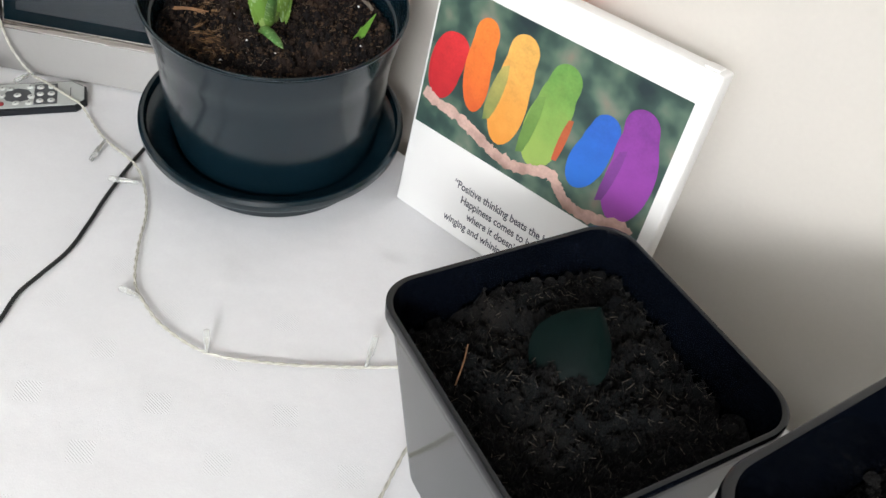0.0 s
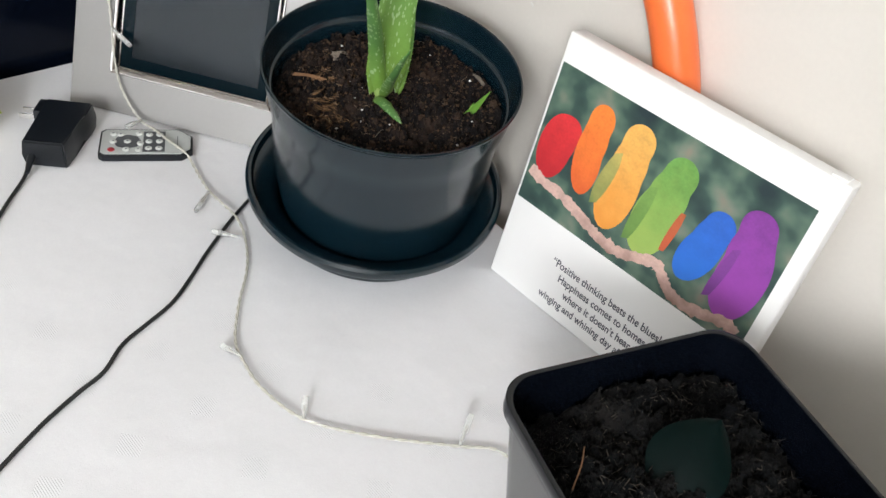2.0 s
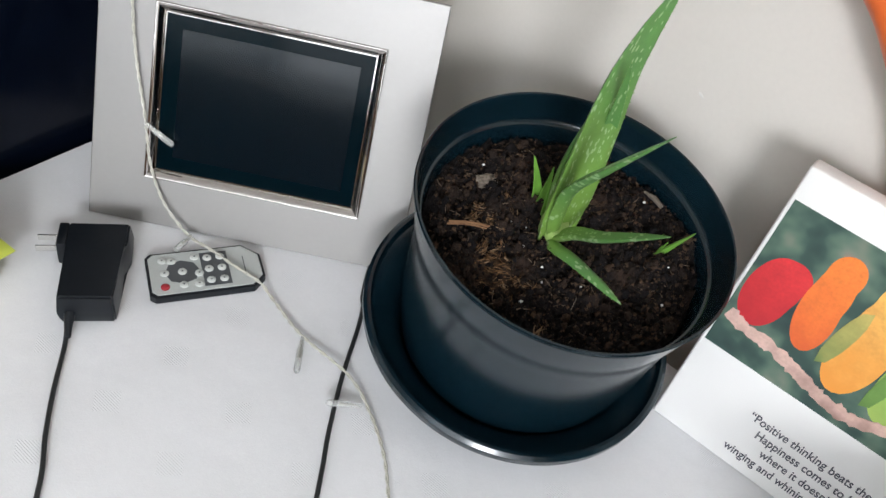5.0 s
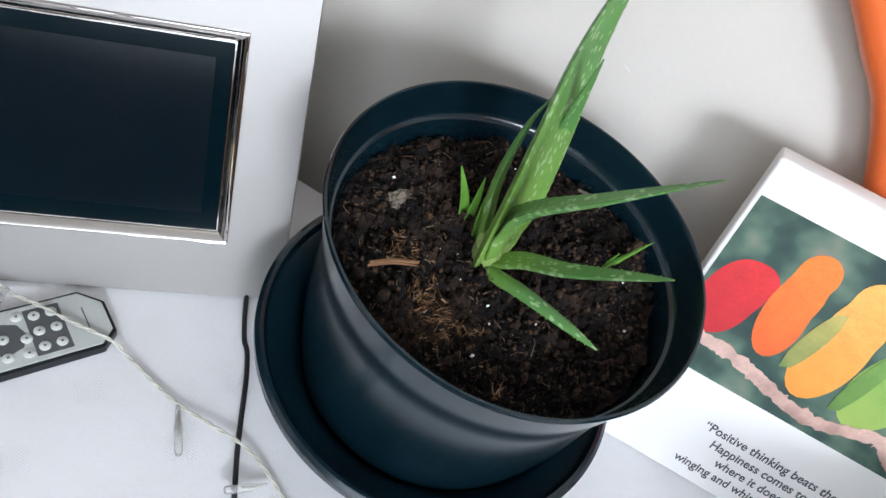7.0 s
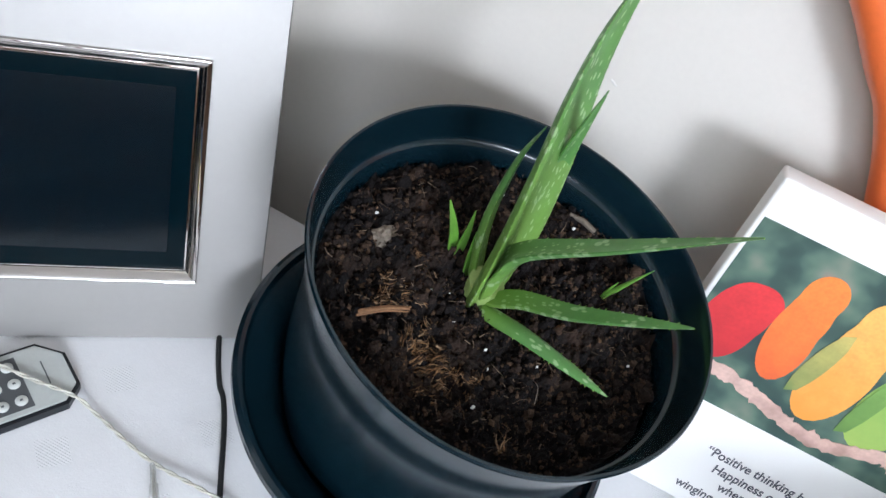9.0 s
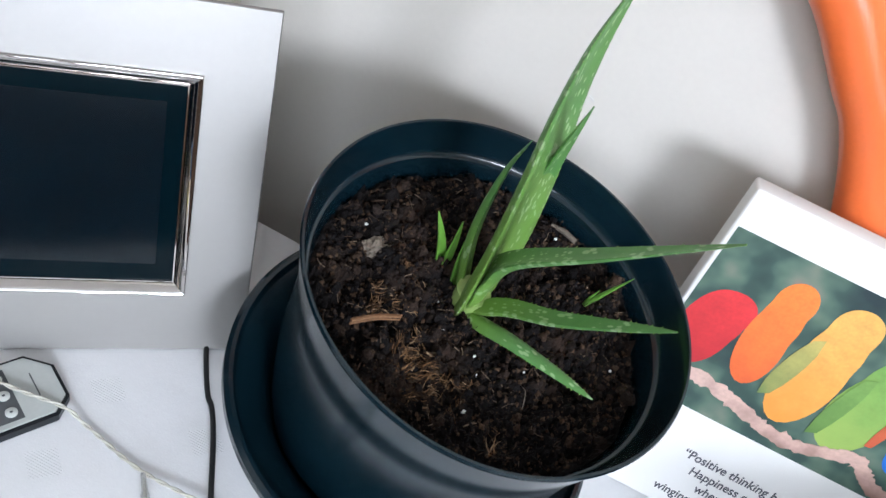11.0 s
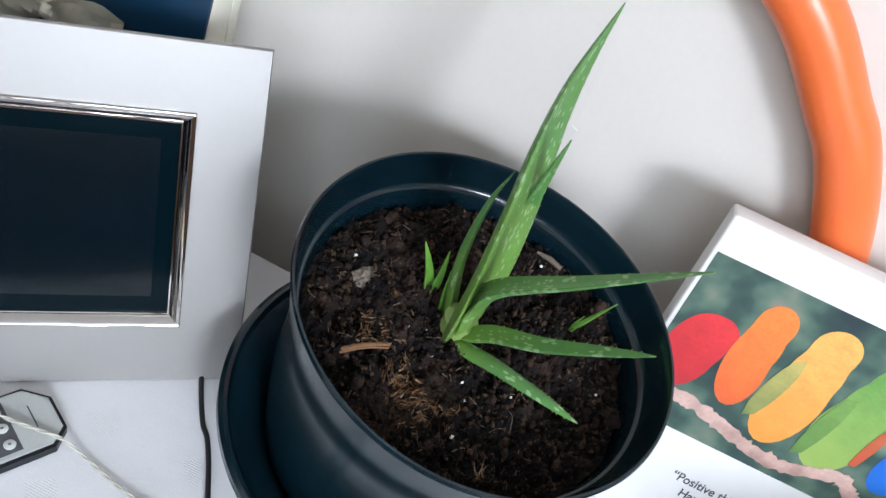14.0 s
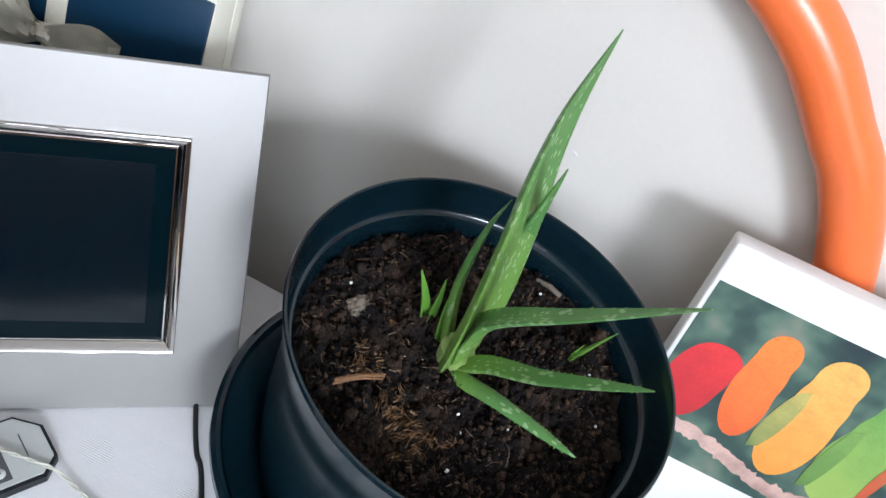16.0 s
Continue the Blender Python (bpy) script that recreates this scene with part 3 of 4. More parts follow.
# long strips of a second tone beside the larger shapes
for nm, low, high, oval in (("lime_strip", (0.1, 0.18, 0.05), (0.52, 0.42, 0.12), (0.0795, 0.066, 0.0065, 0.031, -9)), ("leaf_green_strip", (0.1, 0.2, 0.04), (0.2, 0.36, 0.08), (0.121, 0.056, 0.0058, 0.034, -8)), ("rust_strip", (0.5, 0.08, 0.03), (0.4, 0.12, 0.04), (0.1545, 0.058, 0.0036, 0.026, -7)), ("plum_strip", (0.14, 0.03, 0.2), (0.24, 0.05, 0.3), (0.2055, 0.052, 0.0045, 0.032, -8))):
    printed_shape("printed_strip", ink(nm, low, high), [oval], 0.0009, 0, 28)


def printed_branch():
    """A knotty pale bough across the foot of the print."""
    run = smooth_path([(x, y, 0) for x, y in ((0.004, 0.033), (0.0217, 0.028), (0.042, 0.027), (0.061, 0.0226), (0.08, 0.017), (0.0977, 0.0125), (0.118, 0.0125), (0.139, 0.02), (0.153, 0.0245), (0.163, 0.018), (0.1736, 0.0095), (0.19, 0.0065), (0.21, 0.011), (0.2288, 0.016), (0.2385, 0.012))], 8)
    bm = bmesh.new()
    rows = []
    for i, p in enumerate(run):
        d = (run[min(i + 1, len(run) - 1)] - run[max(i - 1, 0)]).normalized()
        side = Vector((-d.y, d.x, 0))
        w = 0.0052 * (1 + 0.55 * noise.noise((i * 0.31, 0, 5)))
        rows.append([bm.verts.new((q.x, max(0.001, q.y), z)) for z in (0.0003, 0.00085) for q in (p + side * w * (1 + 0.5 * noise.noise((i * 0.9, 4, 1))), p - side * w * (1 + 0.5 * noise.noise((i * 0.9, 9, 1))))])
    for a, b in zip(rows, rows[1:]):
        for i, j in ((0, 1), (2, 3), (0, 2), (1, 3)):
            bm.faces.new((a[i], a[j], b[j], b[i]))
    return bm


part("printed_branch", printed_branch(), ink("branch_ink", (0.2, 0.1, 0.08), (0.6, 0.4, 0.34), (-0.01, 0.026)), printed, "", False)
for words, x, z in (("\u201cPositive thinking beats the blues!", 0.131, 0.0525), ("Happiness comes to homes", 0.131, 0.0395), ("where it doesn\u2019t hear", 0.131, 0.0265), ("winging and whining day after day!\u201d", 0.131, 0.0135)):
    part("motto_line", text_mesh(words, 0.0113), INK, cv, "grey printed words", False, m=pose(x - 0.003, -0.0002, z, 90, 0, 0) @ Matrix.Diagonal((0.82, 1.0, 1.0, 1.0)))

# ---- digital photo frame ----
FR = math.degrees(math.atan2(0.562, 0.827))
fr = thing("digital_photo_frame", pose(-0.369, -0.131, 0, 0, 0, FR) @ pose(0, 0, 0.0015, -20.5, 0, 0), "brushed silver digital photo frame with a dark screen", "photo frame")
FW, FH = 0.283, 0.244


def panel_with_opening(w, h, ox0, ox1, oz0, oz1, t, bevel):
    """A plate with a rectangular opening, its outer edges eased."""
    k = bevel
    outer = [(-w / 2, 0), (w / 2, 0), (w / 2, h), (-w / 2, h)]
    eased = [(-w / 2 + k, k * 0.3), (w / 2 - k, k * 0.3), (w / 2 - k, h - k), (-w / 2 + k, h - k)]
    hole = [(ox0, oz0), (ox1, oz0), (ox1, oz1), (ox0, oz1)]
    bm = bmesh.new()
    rows = [[bm.verts.new((x, y, z)) for x, z in c] for c, y in ((hole, t), (outer, t), (outer, k), (eased, 0.0), (hole, 0.0))]
    for a, b in zip(rows, rows[1:] + rows[:1]):
        for n in range(4):
            bm.faces.new((a[n], a[(n + 1) % 4], b[(n + 1) % 4], b[n]))
    return bm


OX0, OX1, OZ0, OZ1 = -0.094, 0.098, 0.045, 0.199
part("front_panel", panel_with_opening(FW, FH, OX0, OX1, OZ0, OZ1, 0.0045, 0.0009), ALU, fr, "brushed aluminium front", False)
part("back_shell", box(FW - 0.004, 0.02, FH - 0.02, (0, 0.0146, FH / 2 - 0.008), 0.003), BLACK, fr, "matt black back")


def bezel():
    """Four mitred chrome strips, curved inwards to a thin bright lip, pressed slightly uneven along their length."""
    bm = bmesh.new()
    prof = [(0.0, 0.001), (0.0, -0.0022), (0.0004, -0.003)] + [(0.0008 + 0.0066 * u, -0.0032 + 0.0058 * u ** 1.7) for u in (i / 8 for i in range(9))] + [(0.0078, 0.0019), (0.0086, 0.0019), (0.0088, 0.0026), (0.0088, 0.0046)]
    steps = 30
    for side in range(4):
        rows = []
        for k, (d, y) in enumerate(prof):
            cs = [(OX0 + d, OZ0 + d), (OX1 - d, OZ0 + d), (OX1 - d, OZ1 - d), (OX0 + d, OZ1 - d)]
            (x0, z0), (x1, z1) = cs[side], cs[(side + 1) % 4]
            row = []
            for i in range(steps + 1):
                f = i / steps
                wave = 0.00013 * noise.noise((i * 0.35 + side * 31, k * 0.22, 2.0)) if 2 < k < 11 and 0 < i < steps else 0.0
                row.append(bm.verts.new((x0 + (x1 - x0) * f, y + wave, z0 + (z1 - z0) * f)))
            rows.append(row)
        for a, b in zip(rows, rows[1:]):
            for i in range(steps):
                bm.faces.new((a[i], a[i + 1], b[i + 1], b[i]))
    return bm


part("bezel", bezel(), CHROME, fr, "polished chrome bezel")
part("screen_border", box(OX1 - OX0 - 0.0165, 0.001, OZ1 - OZ0 - 0.0165, ((OX0 + OX1) / 2, 0.0036, (OZ0 + OZ1) / 2)), BORDER, fr, "black border", False)
part("screen", box(0.15, 0.0006, 0.113, (0.003, 0.0029, 0.1225), 0.0002), GLASS, fr, "dark switched-off screen", False)
part("sensor", lathe([(0, 0), (0.0042, 0), (0.0042, 0.0006), (0, 0.0006)], 24), BORDER, fr, "", False, m=pose(0.004, 0.003, 0.1875, 90, 0, 0))
part("stand", box(0.05, 0.008, 0.15, (0, 0, 0), 0.002), BLACK, fr, m=pose(0.03, 0.062, 0.087, 38, 0, 0))

# ---- remote control ----
RA = math.degrees(math.atan2(0.86, 0.511))
rc = thing("remote_control", pose(-0.3595, -0.182, 0, 0, 0, RA) @ Matrix.Scale(1.09, 4), "slim silver remote control with small round buttons", "remote control")


def card(l, w, c, c2, z0, z1):
    x, y = l / 2, w / 2
    pts = [(-x + c, -y), (x - c2, -y), (x, -y + c2), (x, y - c2 * 1.3), (x - c2 * 1.3, y), (-x + c, y), (-x, y - c), (-x, -y + c)]
    bm = outline_plate(pts, z1 - z0)
    bmesh.ops.translate(bm, vec=(0, 0, z0), verts=bm.verts)
    bmesh.ops.bevel(bm, geom=[e for e in bm.edges if abs(e.verts[0].co.z - e.verts[1].co.z) < 1e-6], offset=0.0006, segments=2, affect="EDGES")
    return bm


part("body", card(0.089, 0.047, 0.004, 0.01, 0.0, 0.0072), BLACK, rc, "black lower shell")
part("faceplate", card(0.085, 0.043, 0.004, 0.009, 0.007, 0.0078), GREY, rc, "silver face")
part("keypad_print", outline_plate(ellipse(-0.018, 0.0, 0.0135, 0.0125, 0, 8), 0.0001), KEYPAD, rc, "", False, m=pose(0, 0, 0.00785))
part("keypad_print", box(0.021, 0.036, 0.0001, (0.0075, 0.0, 0.0079)), KEYPAD, rc, "", False)
part("label_bar", box(0.0008, 0.017, 0.0001, (0.03, 0.001, 0.0079)), KEYPAD, rc, "", False)
knob = [(0, 0), (0.0034, 0), (0.0034, 0.0007), (0.0028, 0.0011), (0, 0.0012)]
for bx, by in ((-0.032, 0.012), (-0.0175, 0.012), (-0.025, 0.0105), (-0.018, 0.0), (-0.0315, 0.0), (-0.0055, -0.003), (-0.0185, -0.012), (-0.007, 0.0125), (-0.007, -0.0125), (0.0025, 0.0105), (0.0025, 0.0), (0.0025, -0.0105), (0.0125, 0.0105), (0.0125, 0.0), (0.0125, -0.0105)):
    if (bx, by) not in ((-0.0175, 0.012),):
        bt = part("button", lathe(knob, 20), BUTTON, rc, m=pose(bx, by * 1.15, 0.0078))
        part("symbol", box(0.0016, 0.0013, 0.0001, (0, 0, 0.00125)), KEYPAD, bt, "", False)
part("power_button", lathe(knob, 20), REDBUTTON, rc, "red power button", m=pose(-0.0325, -0.0142, 0.0078))

# ---- power adapter with its cable ----
AA = math.degrees(math.atan2(0.66, -0.75))
ad = thing("power_adapter", pose(-0.414, -0.253, 0, 0, 0, AA), "black plug-in power adapter lying on its side with its cable", "power adapter")


def adapter_body():
    bm = loft([([(-0.046, -0.021), (-0.022, -0.0225), (0.006, -0.0225), (0.014, -0.027), (0.036, -0.027), (0.036, 0.022), (-0.046, 0.021)], 0.0), ([(-0.05, -0.022), (-0.024, -0.0235), (0.006, -0.0235), (0.014, -0.028), (0.04, -0.028), (0.04, 0.024), (-0.05, 0.022)], 0.014), ([(-0.047, -0.0205), (-0.022, -0.022), (0.006, -0.022), (0.014, -0.026), (0.037, -0.026), (0.037, 0.022), (-0.047, 0.0205)], 0.031)])
    bmesh.ops.bevel(bm, geom=list(bm.edges), offset=0.0016, segments=2, affect="EDGES")
    return bm


part("body", adapter_body(), BLACK, ad)
part("plug_block", box(0.026, 0.008, 0.024, (0.027, 0.0265, 0.016), 0.0015), BLACK, ad)
for dx in (0.0205, 0.0332):
    part("prong", box(0.0016, 0.018, 0.0065, (dx, 0.039, 0.016), 0.0006), STEEL, ad, "flat steel prong")
part("strain_relief", tube(smooth_path([(-0.048, 0.012, 0.014), (-0.057, 0.0125, 0.01), (-0.067, 0.012, 0.006)], 5), 0.0045, 12, lambda t: 1 - 0.5 * t), BLACK, ad)
inv = ad.matrix_world.inverted()
cable = [(-0.379, -0.302, 0.008), (-0.368, -0.312, 0.0028), (-0.338, -0.341, 0.0022), (-0.309, -0.366, 0.0022), (-0.284, -0.385, 0.0022), (-0.25, -0.417, 0.0022), (-0.22, -0.444, 0.0022), (-0.19, -0.475, 0.0022), (-0.15, -0.54, 0.0022), (-0.09, -0.59, 0.0022), (-0.03, -0.575, 0.0022), (-0.02, -0.51, 0.0022), (-0.04, -0.476, 0.0022), (-0.066, -0.426, 0.0022), (-0.081, -0.388, 0.0022), (-0.089, -0.364, 0.0022), (-0.108, -0.338, 0.0022), (-0.118, -0.311, 0.0022), (-0.13, -0.279, 0.0022), (-0.153, -0.245, 0.0022), (-0.173, -0.218, 0.0022), (-0.202, -0.174, 0.0022), (-0.229, -0.127, 0.0022), (-0.243, -0.106, 0.0022), (-0.252, -0.097, 0.0022), (-0.27, -0.07, 0.0022), (-0.29, -0.035, 0.003), (-0.32, 0.0, 0.012), (-0.345, 0.005, 0.03), (-0.355, -0.05, 0.06)]
part("cable", tube([inv @ p for p in smooth_path(cable, 8)], 0.0019, 10), CABLE, ad, "thin black cable")

# ---- string of lights ----
sl = thing("string_lights", pose(0, 0, 0), "clear string of small unlit fairy lights", "string lights")
fm = fr.matrix_world


def on_frame(x, z, off=0.004):
    return fm @ Vector((x, -off, z))


route = [on_frame(-0.118, 0.252, 0.002), on_frame(-0.113, 0.2), on_frame(-0.107, 0.152), on_frame(-0.0955, 0.098), on_frame(-0.088, 0.058), on_frame(-0.073, 0.025, 0.006), (-0.402, -0.167, 0.008), (-0.375, -0.166, 0.0115), (-0.345, -0.163, 0.0115), (-0.318, -0.158, 0.009), (-0.3, -0.159, 0.003), (-0.255, -0.168, 0.003), (-0.2, -0.17, 0.0058), (-0.167, -0.18, 0.003), (-0.13, -0.202, 0.003), (-0.095, -0.233, 0.003), (-0.058, -0.26, 0.003), (-0.03, -0.268, 0.003), (0.002, -0.271, 0.003), (0.048, -0.261, 0.003), (0.095, -0.225, 0.003), (0.14, -0.18, 0.003), (0.165, -0.155, 0.003), (0.197, -0.16, 0.003), (0.213, -0.194, 0.003), (0.229, -0.237, 0.003), (0.25, -0.285, 0.003), (0.3, -0.36, 0.003), (0.4, -0.42, 0.003)]
route = [fm @ Vector((-0.12, 0.03, 0.22))] + route
line = smooth_path(route, 26)
for ph in (0.0, math.pi):
    pts, run = [], 0.0
    for i, p in enumerate(line):
        d = (line[min(i + 1, len(line) - 1)] - line[max(i - 1, 0)]).normalized()
        a = d.cross(Vector((0, 0, 1))).normalized() if abs(d.z) < 0.95 else Vector((1, 0, 0))
        b = a.cross(d)
        if i:
            run += (p - line[i - 1]).length
        g = run / 0.021 * 2 * math.pi + ph
        pts.append(p + 0.00075 * (a * math.cos(g) + b * math.sin(g)))
    part("wire", tube(pts, 0.00078, 7), WIRE, sl, "twisted clear wire")


def fairy_bulb(base, tip):
    base, tip = Vector(base), Vector(tip)
    z = (tip - base).normalized()
    m = Matrix.Translation(base) @ z.to_track_quat("Z", "X").to_matrix().to_4x4()
    L = (tip - base).length
    b = part("bulb", lathe([(0, 0), (0.0017, 0), (0.0019, L * 0.35), (0.0027, L * 0.38), (0.0027, L * 0.9), (0.002, L * 0.97), (0, L)], 16), BULB, sl, "clear plastic bulb", m=m)
    part("filament", lathe([(0, L * 0.1), (0.0005, L * 0.1), (0.0009, L * 0.6), (0, L * 0.62)], 8), WIRE, b)


for a, b in (((-0.253, -0.169, 0.003), (-0.229, -0.199, 0.005)), ((-0.172, -0.183, 0.004), (-0.192, -0.203, 0.0075)), ((-0.04, -0.266, 0.003), (-0.058, -0.275, 0.007)), ((0.046, -0.262, 0.003), (0.035, -0.253, 0.016)), ((0.142, -0.178, 0.003), (0.13, -0.155, 0.016)), ((-0.397, -0.167, 0.011), (-0.391, -0.19, 0.012)), (on_frame(-0.095, 0.095, 0.006), on_frame(-0.069, 0.08, 0.006))):
    fairy_bulb(a, b)

# ---- saucer and round pot (both lean a little) ----
TILTN = Vector((0.113, -0.075, 1)).normalized()
lean_q = TILTN.to_track_quat("Z", "Y").to_matrix().to_4x4()
SAUCER_H = 0.047
s_top = Vector((-0.1243, -0.0537, 0.0606))
s_base = s_top - TILTN * SAUCER_H
sc = thing("saucer", Matrix.Translation(s_base) @ lean_q, "dark green-black glossy plastic plant saucer", "plant saucer")
part("dish", lathe([(0, 0.0), (0.099, 0.0), (0.1025, 0.002), (0.1065, 0.024), (0.109, 0.0285), (0.1215, 0.0345), (0.1215, 0.0405), (0.107, 0.035), (0.099, 0.028), (0.0925, 0.0045), (0.089, 0.0035), (0, 0.0035)], 128), POT, sc)
part("rim", lathe([(0.1212, 0.034), (0.127, 0.0352), (0.1288, 0.038), (0.129, 0.0445), (0.1262, 0.047), (0.1235, 0.0468), (0.1212, 0.0428), (0.1212, 0.034)], 128), POT, sc, "rounded rim")

p_base = s_base + TILTN * 0.0038
p_top = Vector((-0.107, -0.0627, 0.194))
PH_POT = (p_top - p_base).dot(TILTN)
p_base = p_top - TILTN * PH_POT
pt = thing("potted_aloe", Matrix.Translation(p_base) @ lean_q, "aloe plant in a round dark plastic pot of soil", "potted plant")
H = PH_POT
wall_out = [(0.0885, 0.0), (0.0905, 0.0015), (0.0935, 0.008), (0.0975, 0.024), (0.101, 0.045), (0.1042, 0.07), (0.1068, H - 0.054), (0.108, H - 0.046), (0.1089, H - 0.041), (0.1099, H - 0.0365), (0.1109, H - 0.032), (0.1118, H - 0.0275), (0.1134, H - 0.018), (0.1155, H - 0.005), (0.1172, H - 0.0035), (0.1177, H - 0.0015), (0.117, H)]
wall_in = [(0.1156, H), (0.1148, H - 0.002), (0.1138, H - 0.007), (0.1114, H - 0.02), (0.1102, H - 0.0232), (0.1092, H - 0.0246), (0.1075, H - 0.0254), (0.1067, H - 0.0272), (0.1045, H - 0.034), (0.098, 0.045), (0.088, 0.006), (0, 0.006)]
part("pot", lathe([(0, 0)] + wall_out + wall_in, 160), POT, pt, "dark round plastic pot")


def soil_disc(radius, z, seed, amp, n=230, square=None):
    bm = bmesh.new()
    rings = 105
    outline = square or [(radius * math.cos(2 * math.pi * i / n), radius * math.sin(2 * math.pi * i / n)) for i in range(n)]
    prev = None
    for r in range(rings + 1):
        f = max(r / rings, 0.004)
        ring = []
        for x, y in outline:
            ring.append(bm.verts.new((x * f, y * f, z + soil_height(x * f, y * f, seed, amp) - 0.003 * f ** 8)))
        if prev:
            for i in range(len(ring)):
                j = (i + 1) % len(ring)
                bm.faces.new((prev[i], prev[j], ring[j], ring[i]))
        else:
            bm.faces.new(ring)
        prev = ring
    return bm


def crumb(rnd, c, r, verts, faces):
    q = Euler((rnd.uniform(0, 6), rnd.uniform(0, 6), rnd.uniform(0, 6))).to_matrix()
    k = len(verts)
    for v in ((1, 0, 0), (-1, 0, 0), (0, 1, 0), (0, -1, 0), (0, 0, 1), (0, 0, -1)):
        verts.append(c + q @ Vector(v) * r * rnd.uniform(0.6, 1.3))
    faces += [(k + a, k + b, k + d) for a, b, d in ((0, 2, 4), (2, 1, 4), (1, 3, 4), (3, 0, 4), (2, 0, 5), (1, 2, 5), (3, 1, 5), (0, 3, 5))]


MOUND = {8.5: 0.009}  # the square pots are heaped in the middle


def soil_height(x, y, seed, amp):
    """Clods of two sizes over gentle heaps, with a crumbly grain."""
    p = Vector((x, y, seed))
    warp = p + noise.noise_vector(p * 90) * 0.002
    clod = 0.55 - noise.voronoi(warp * 75)[0][0]
    grain = 0.5 - noise.voronoi(warp * 260)[0][0]
    heap = 1.7 * noise.noise(p * 20)
    dome = MOUND.get(seed, 0.0) * (1 - (x * x + y * y) / 0.0081)
    return dome + amp * (heap + (1.9 + 1.6 * noise.noise(p * 33)) * clod + 1.1 * grain + 0.5 * noise.fractal(p * 240, 0.8, 2.1, 3))


def soil_bits(inside, z, seed, amp, crumbs, fibres, big=1.0, most=0.0016):
    """Loose crumbs and fibres of soil, joined."""
    rnd = random.Random(seed)
    verts, faces = [], []
    for _ in range(crumbs):
        x, y = inside(rnd)
        r = (0.0003 + most * rnd.random() ** 3) * big
        c = Vector((x, y, z + soil_height(x, y, seed, amp) + r * 0.25))
        crumb(rnd, c, r, verts, faces)
    for _ in range(fibres):
        x, y = inside(rnd)
        L, w = rnd.uniform(0.002, 0.009) * big, rnd.uniform(0.00012, 0.00035)
        a, e = rnd.uniform(0, 2 * math.pi), rnd.uniform(-0.2, 0.5)
        d = Vector((math.cos(a) * math.cos(e), math.sin(a) * math.cos(e), math.sin(e)))
        c = Vector((x, y, z + soil_height(x, y, seed, amp) + 0.0008))
        s = d.cross(Vector((0, 0, 1))).normalized()
        bend = s * rnd.uniform(-0.12, 0.12) * L
        k = len(verts)
        for p in (c - d * L / 2, c + bend, c + d * L / 2):
            verts += [p + s * w, p - s * w, p + Vector((0, 0, w * 1.5))]
        for o in (0, 3):
            for i, j in ((0, 1), (1, 2), (2, 0)):
                faces.append((k + o + i, k + o + j, k + o + 3 + j, k + o + 3 + i))
    me = bpy.data.meshes.new("bits")
    me.from_pydata([tuple(v) for v in verts], [], faces)
    bm = bmesh.new()
    bm.from_mesh(me)
    bpy.data.meshes.remove(me)
    return bm


def clods(inside, z, seed, amp, count, least, most):
    """Lumps of soil with broken outlines, bedded in the surface, joined."""
    rnd = random.Random(seed)
    ball = bmesh.new()
    bmesh.ops.create_icosphere(ball, subdivisions=2, radius=1)
    ball.verts.index_update()
    unit, tris = [v.co.copy() for v in ball.verts], [tuple(v.index for v in f.verts) for f in ball.faces]
    ball.free()
    verts, faces = [], []
    for _ in range(count):
        x, y = inside(rnd)
        r = least + (most - least) * rnd.random() ** 2.2
        c = Vector((x, y, z + soil_height(x, y, seed, amp) + r * 0.15))
        q = Euler((rnd.uniform(0, 6), rnd.uniform(0, 6), rnd.uniform(0, 6))).to_matrix() @ Matrix.Diagonal((rnd.uniform(0.7, 1.3), rnd.uniform(0.6, 1.1), rnd.uniform(0.5, 0.9)))
        off = Vector((rnd.uniform(0, 50), 0, 0))
        k = len(verts)
        verts += [c + q @ (u * r * (1 + 0.5 * noise.noise(u * 1.6 + off) + 0.4 * noise.noise(u * 4.0 + off))) for u in unit]
        faces += [tuple(k + i for i in f) for f in tris]
    me = bpy.data.meshes.new("clods")
    me.from_pydata([tuple(v) for v in verts], [], faces)
    bm = bmesh.new()
    bm.from_mesh(me)
    bpy.data.meshes.remove(me)
    return bm


def in_disc(radius):
    def pick(r):
        while True:
            x, y = r.uniform(-radius, radius), r.uniform(-radius, radius)
            if x * x + y * y < radius * radius:
                return x, y
    return pick


ZS = H - 0.036
part("soil", soil_disc(0.1042, ZS, 4.2, 0.0072), SOIL, pt, "dark crumbly potting soil", False)
part("loose_soil", soil_bits(in_disc(0.101), ZS, 4.2, 0.0072, 8500, 0, 1.1), FIBRE, pt, "brown soil crumbs", False, "stuff")
part("soil_clod", clods(in_disc(0.099), ZS, 4.2, 0.0072, 700, 0.0012, 0.0042), CLOD, pt, "crumbly brown soil clods", False, "stuff")
part("soil_fibre", soil_bits(in_disc(0.1), ZS, 4.2, 0.0072, 0, 650), STRAND, pt, "pale root fibres", False, "stuff")
pinv = pt.matrix_world.inverted()


def on_pot(p):
    return pinv @ Vector(p)


def lump(p, r, seed, squash=0.7, detail=2):
    bm = bmesh.new()
    bmesh.ops.create_icosphere(bm, subdivisions=detail, radius=1)
    off = Vector((seed, 0, 0))
    for v in bm.verts:
        k = 1 + 0.4 * noise.noise(v.co * 1.5 + off) + 0.35 * noise.noise(v.co * 3.7 + off) + 0.15 * noise.noise(v.co * 8 + off)
        v.co = Vector((v.co.x * r * k, v.co.y * r * k * 0.75, v.co.z * r * k * squash)) + p
    return bm


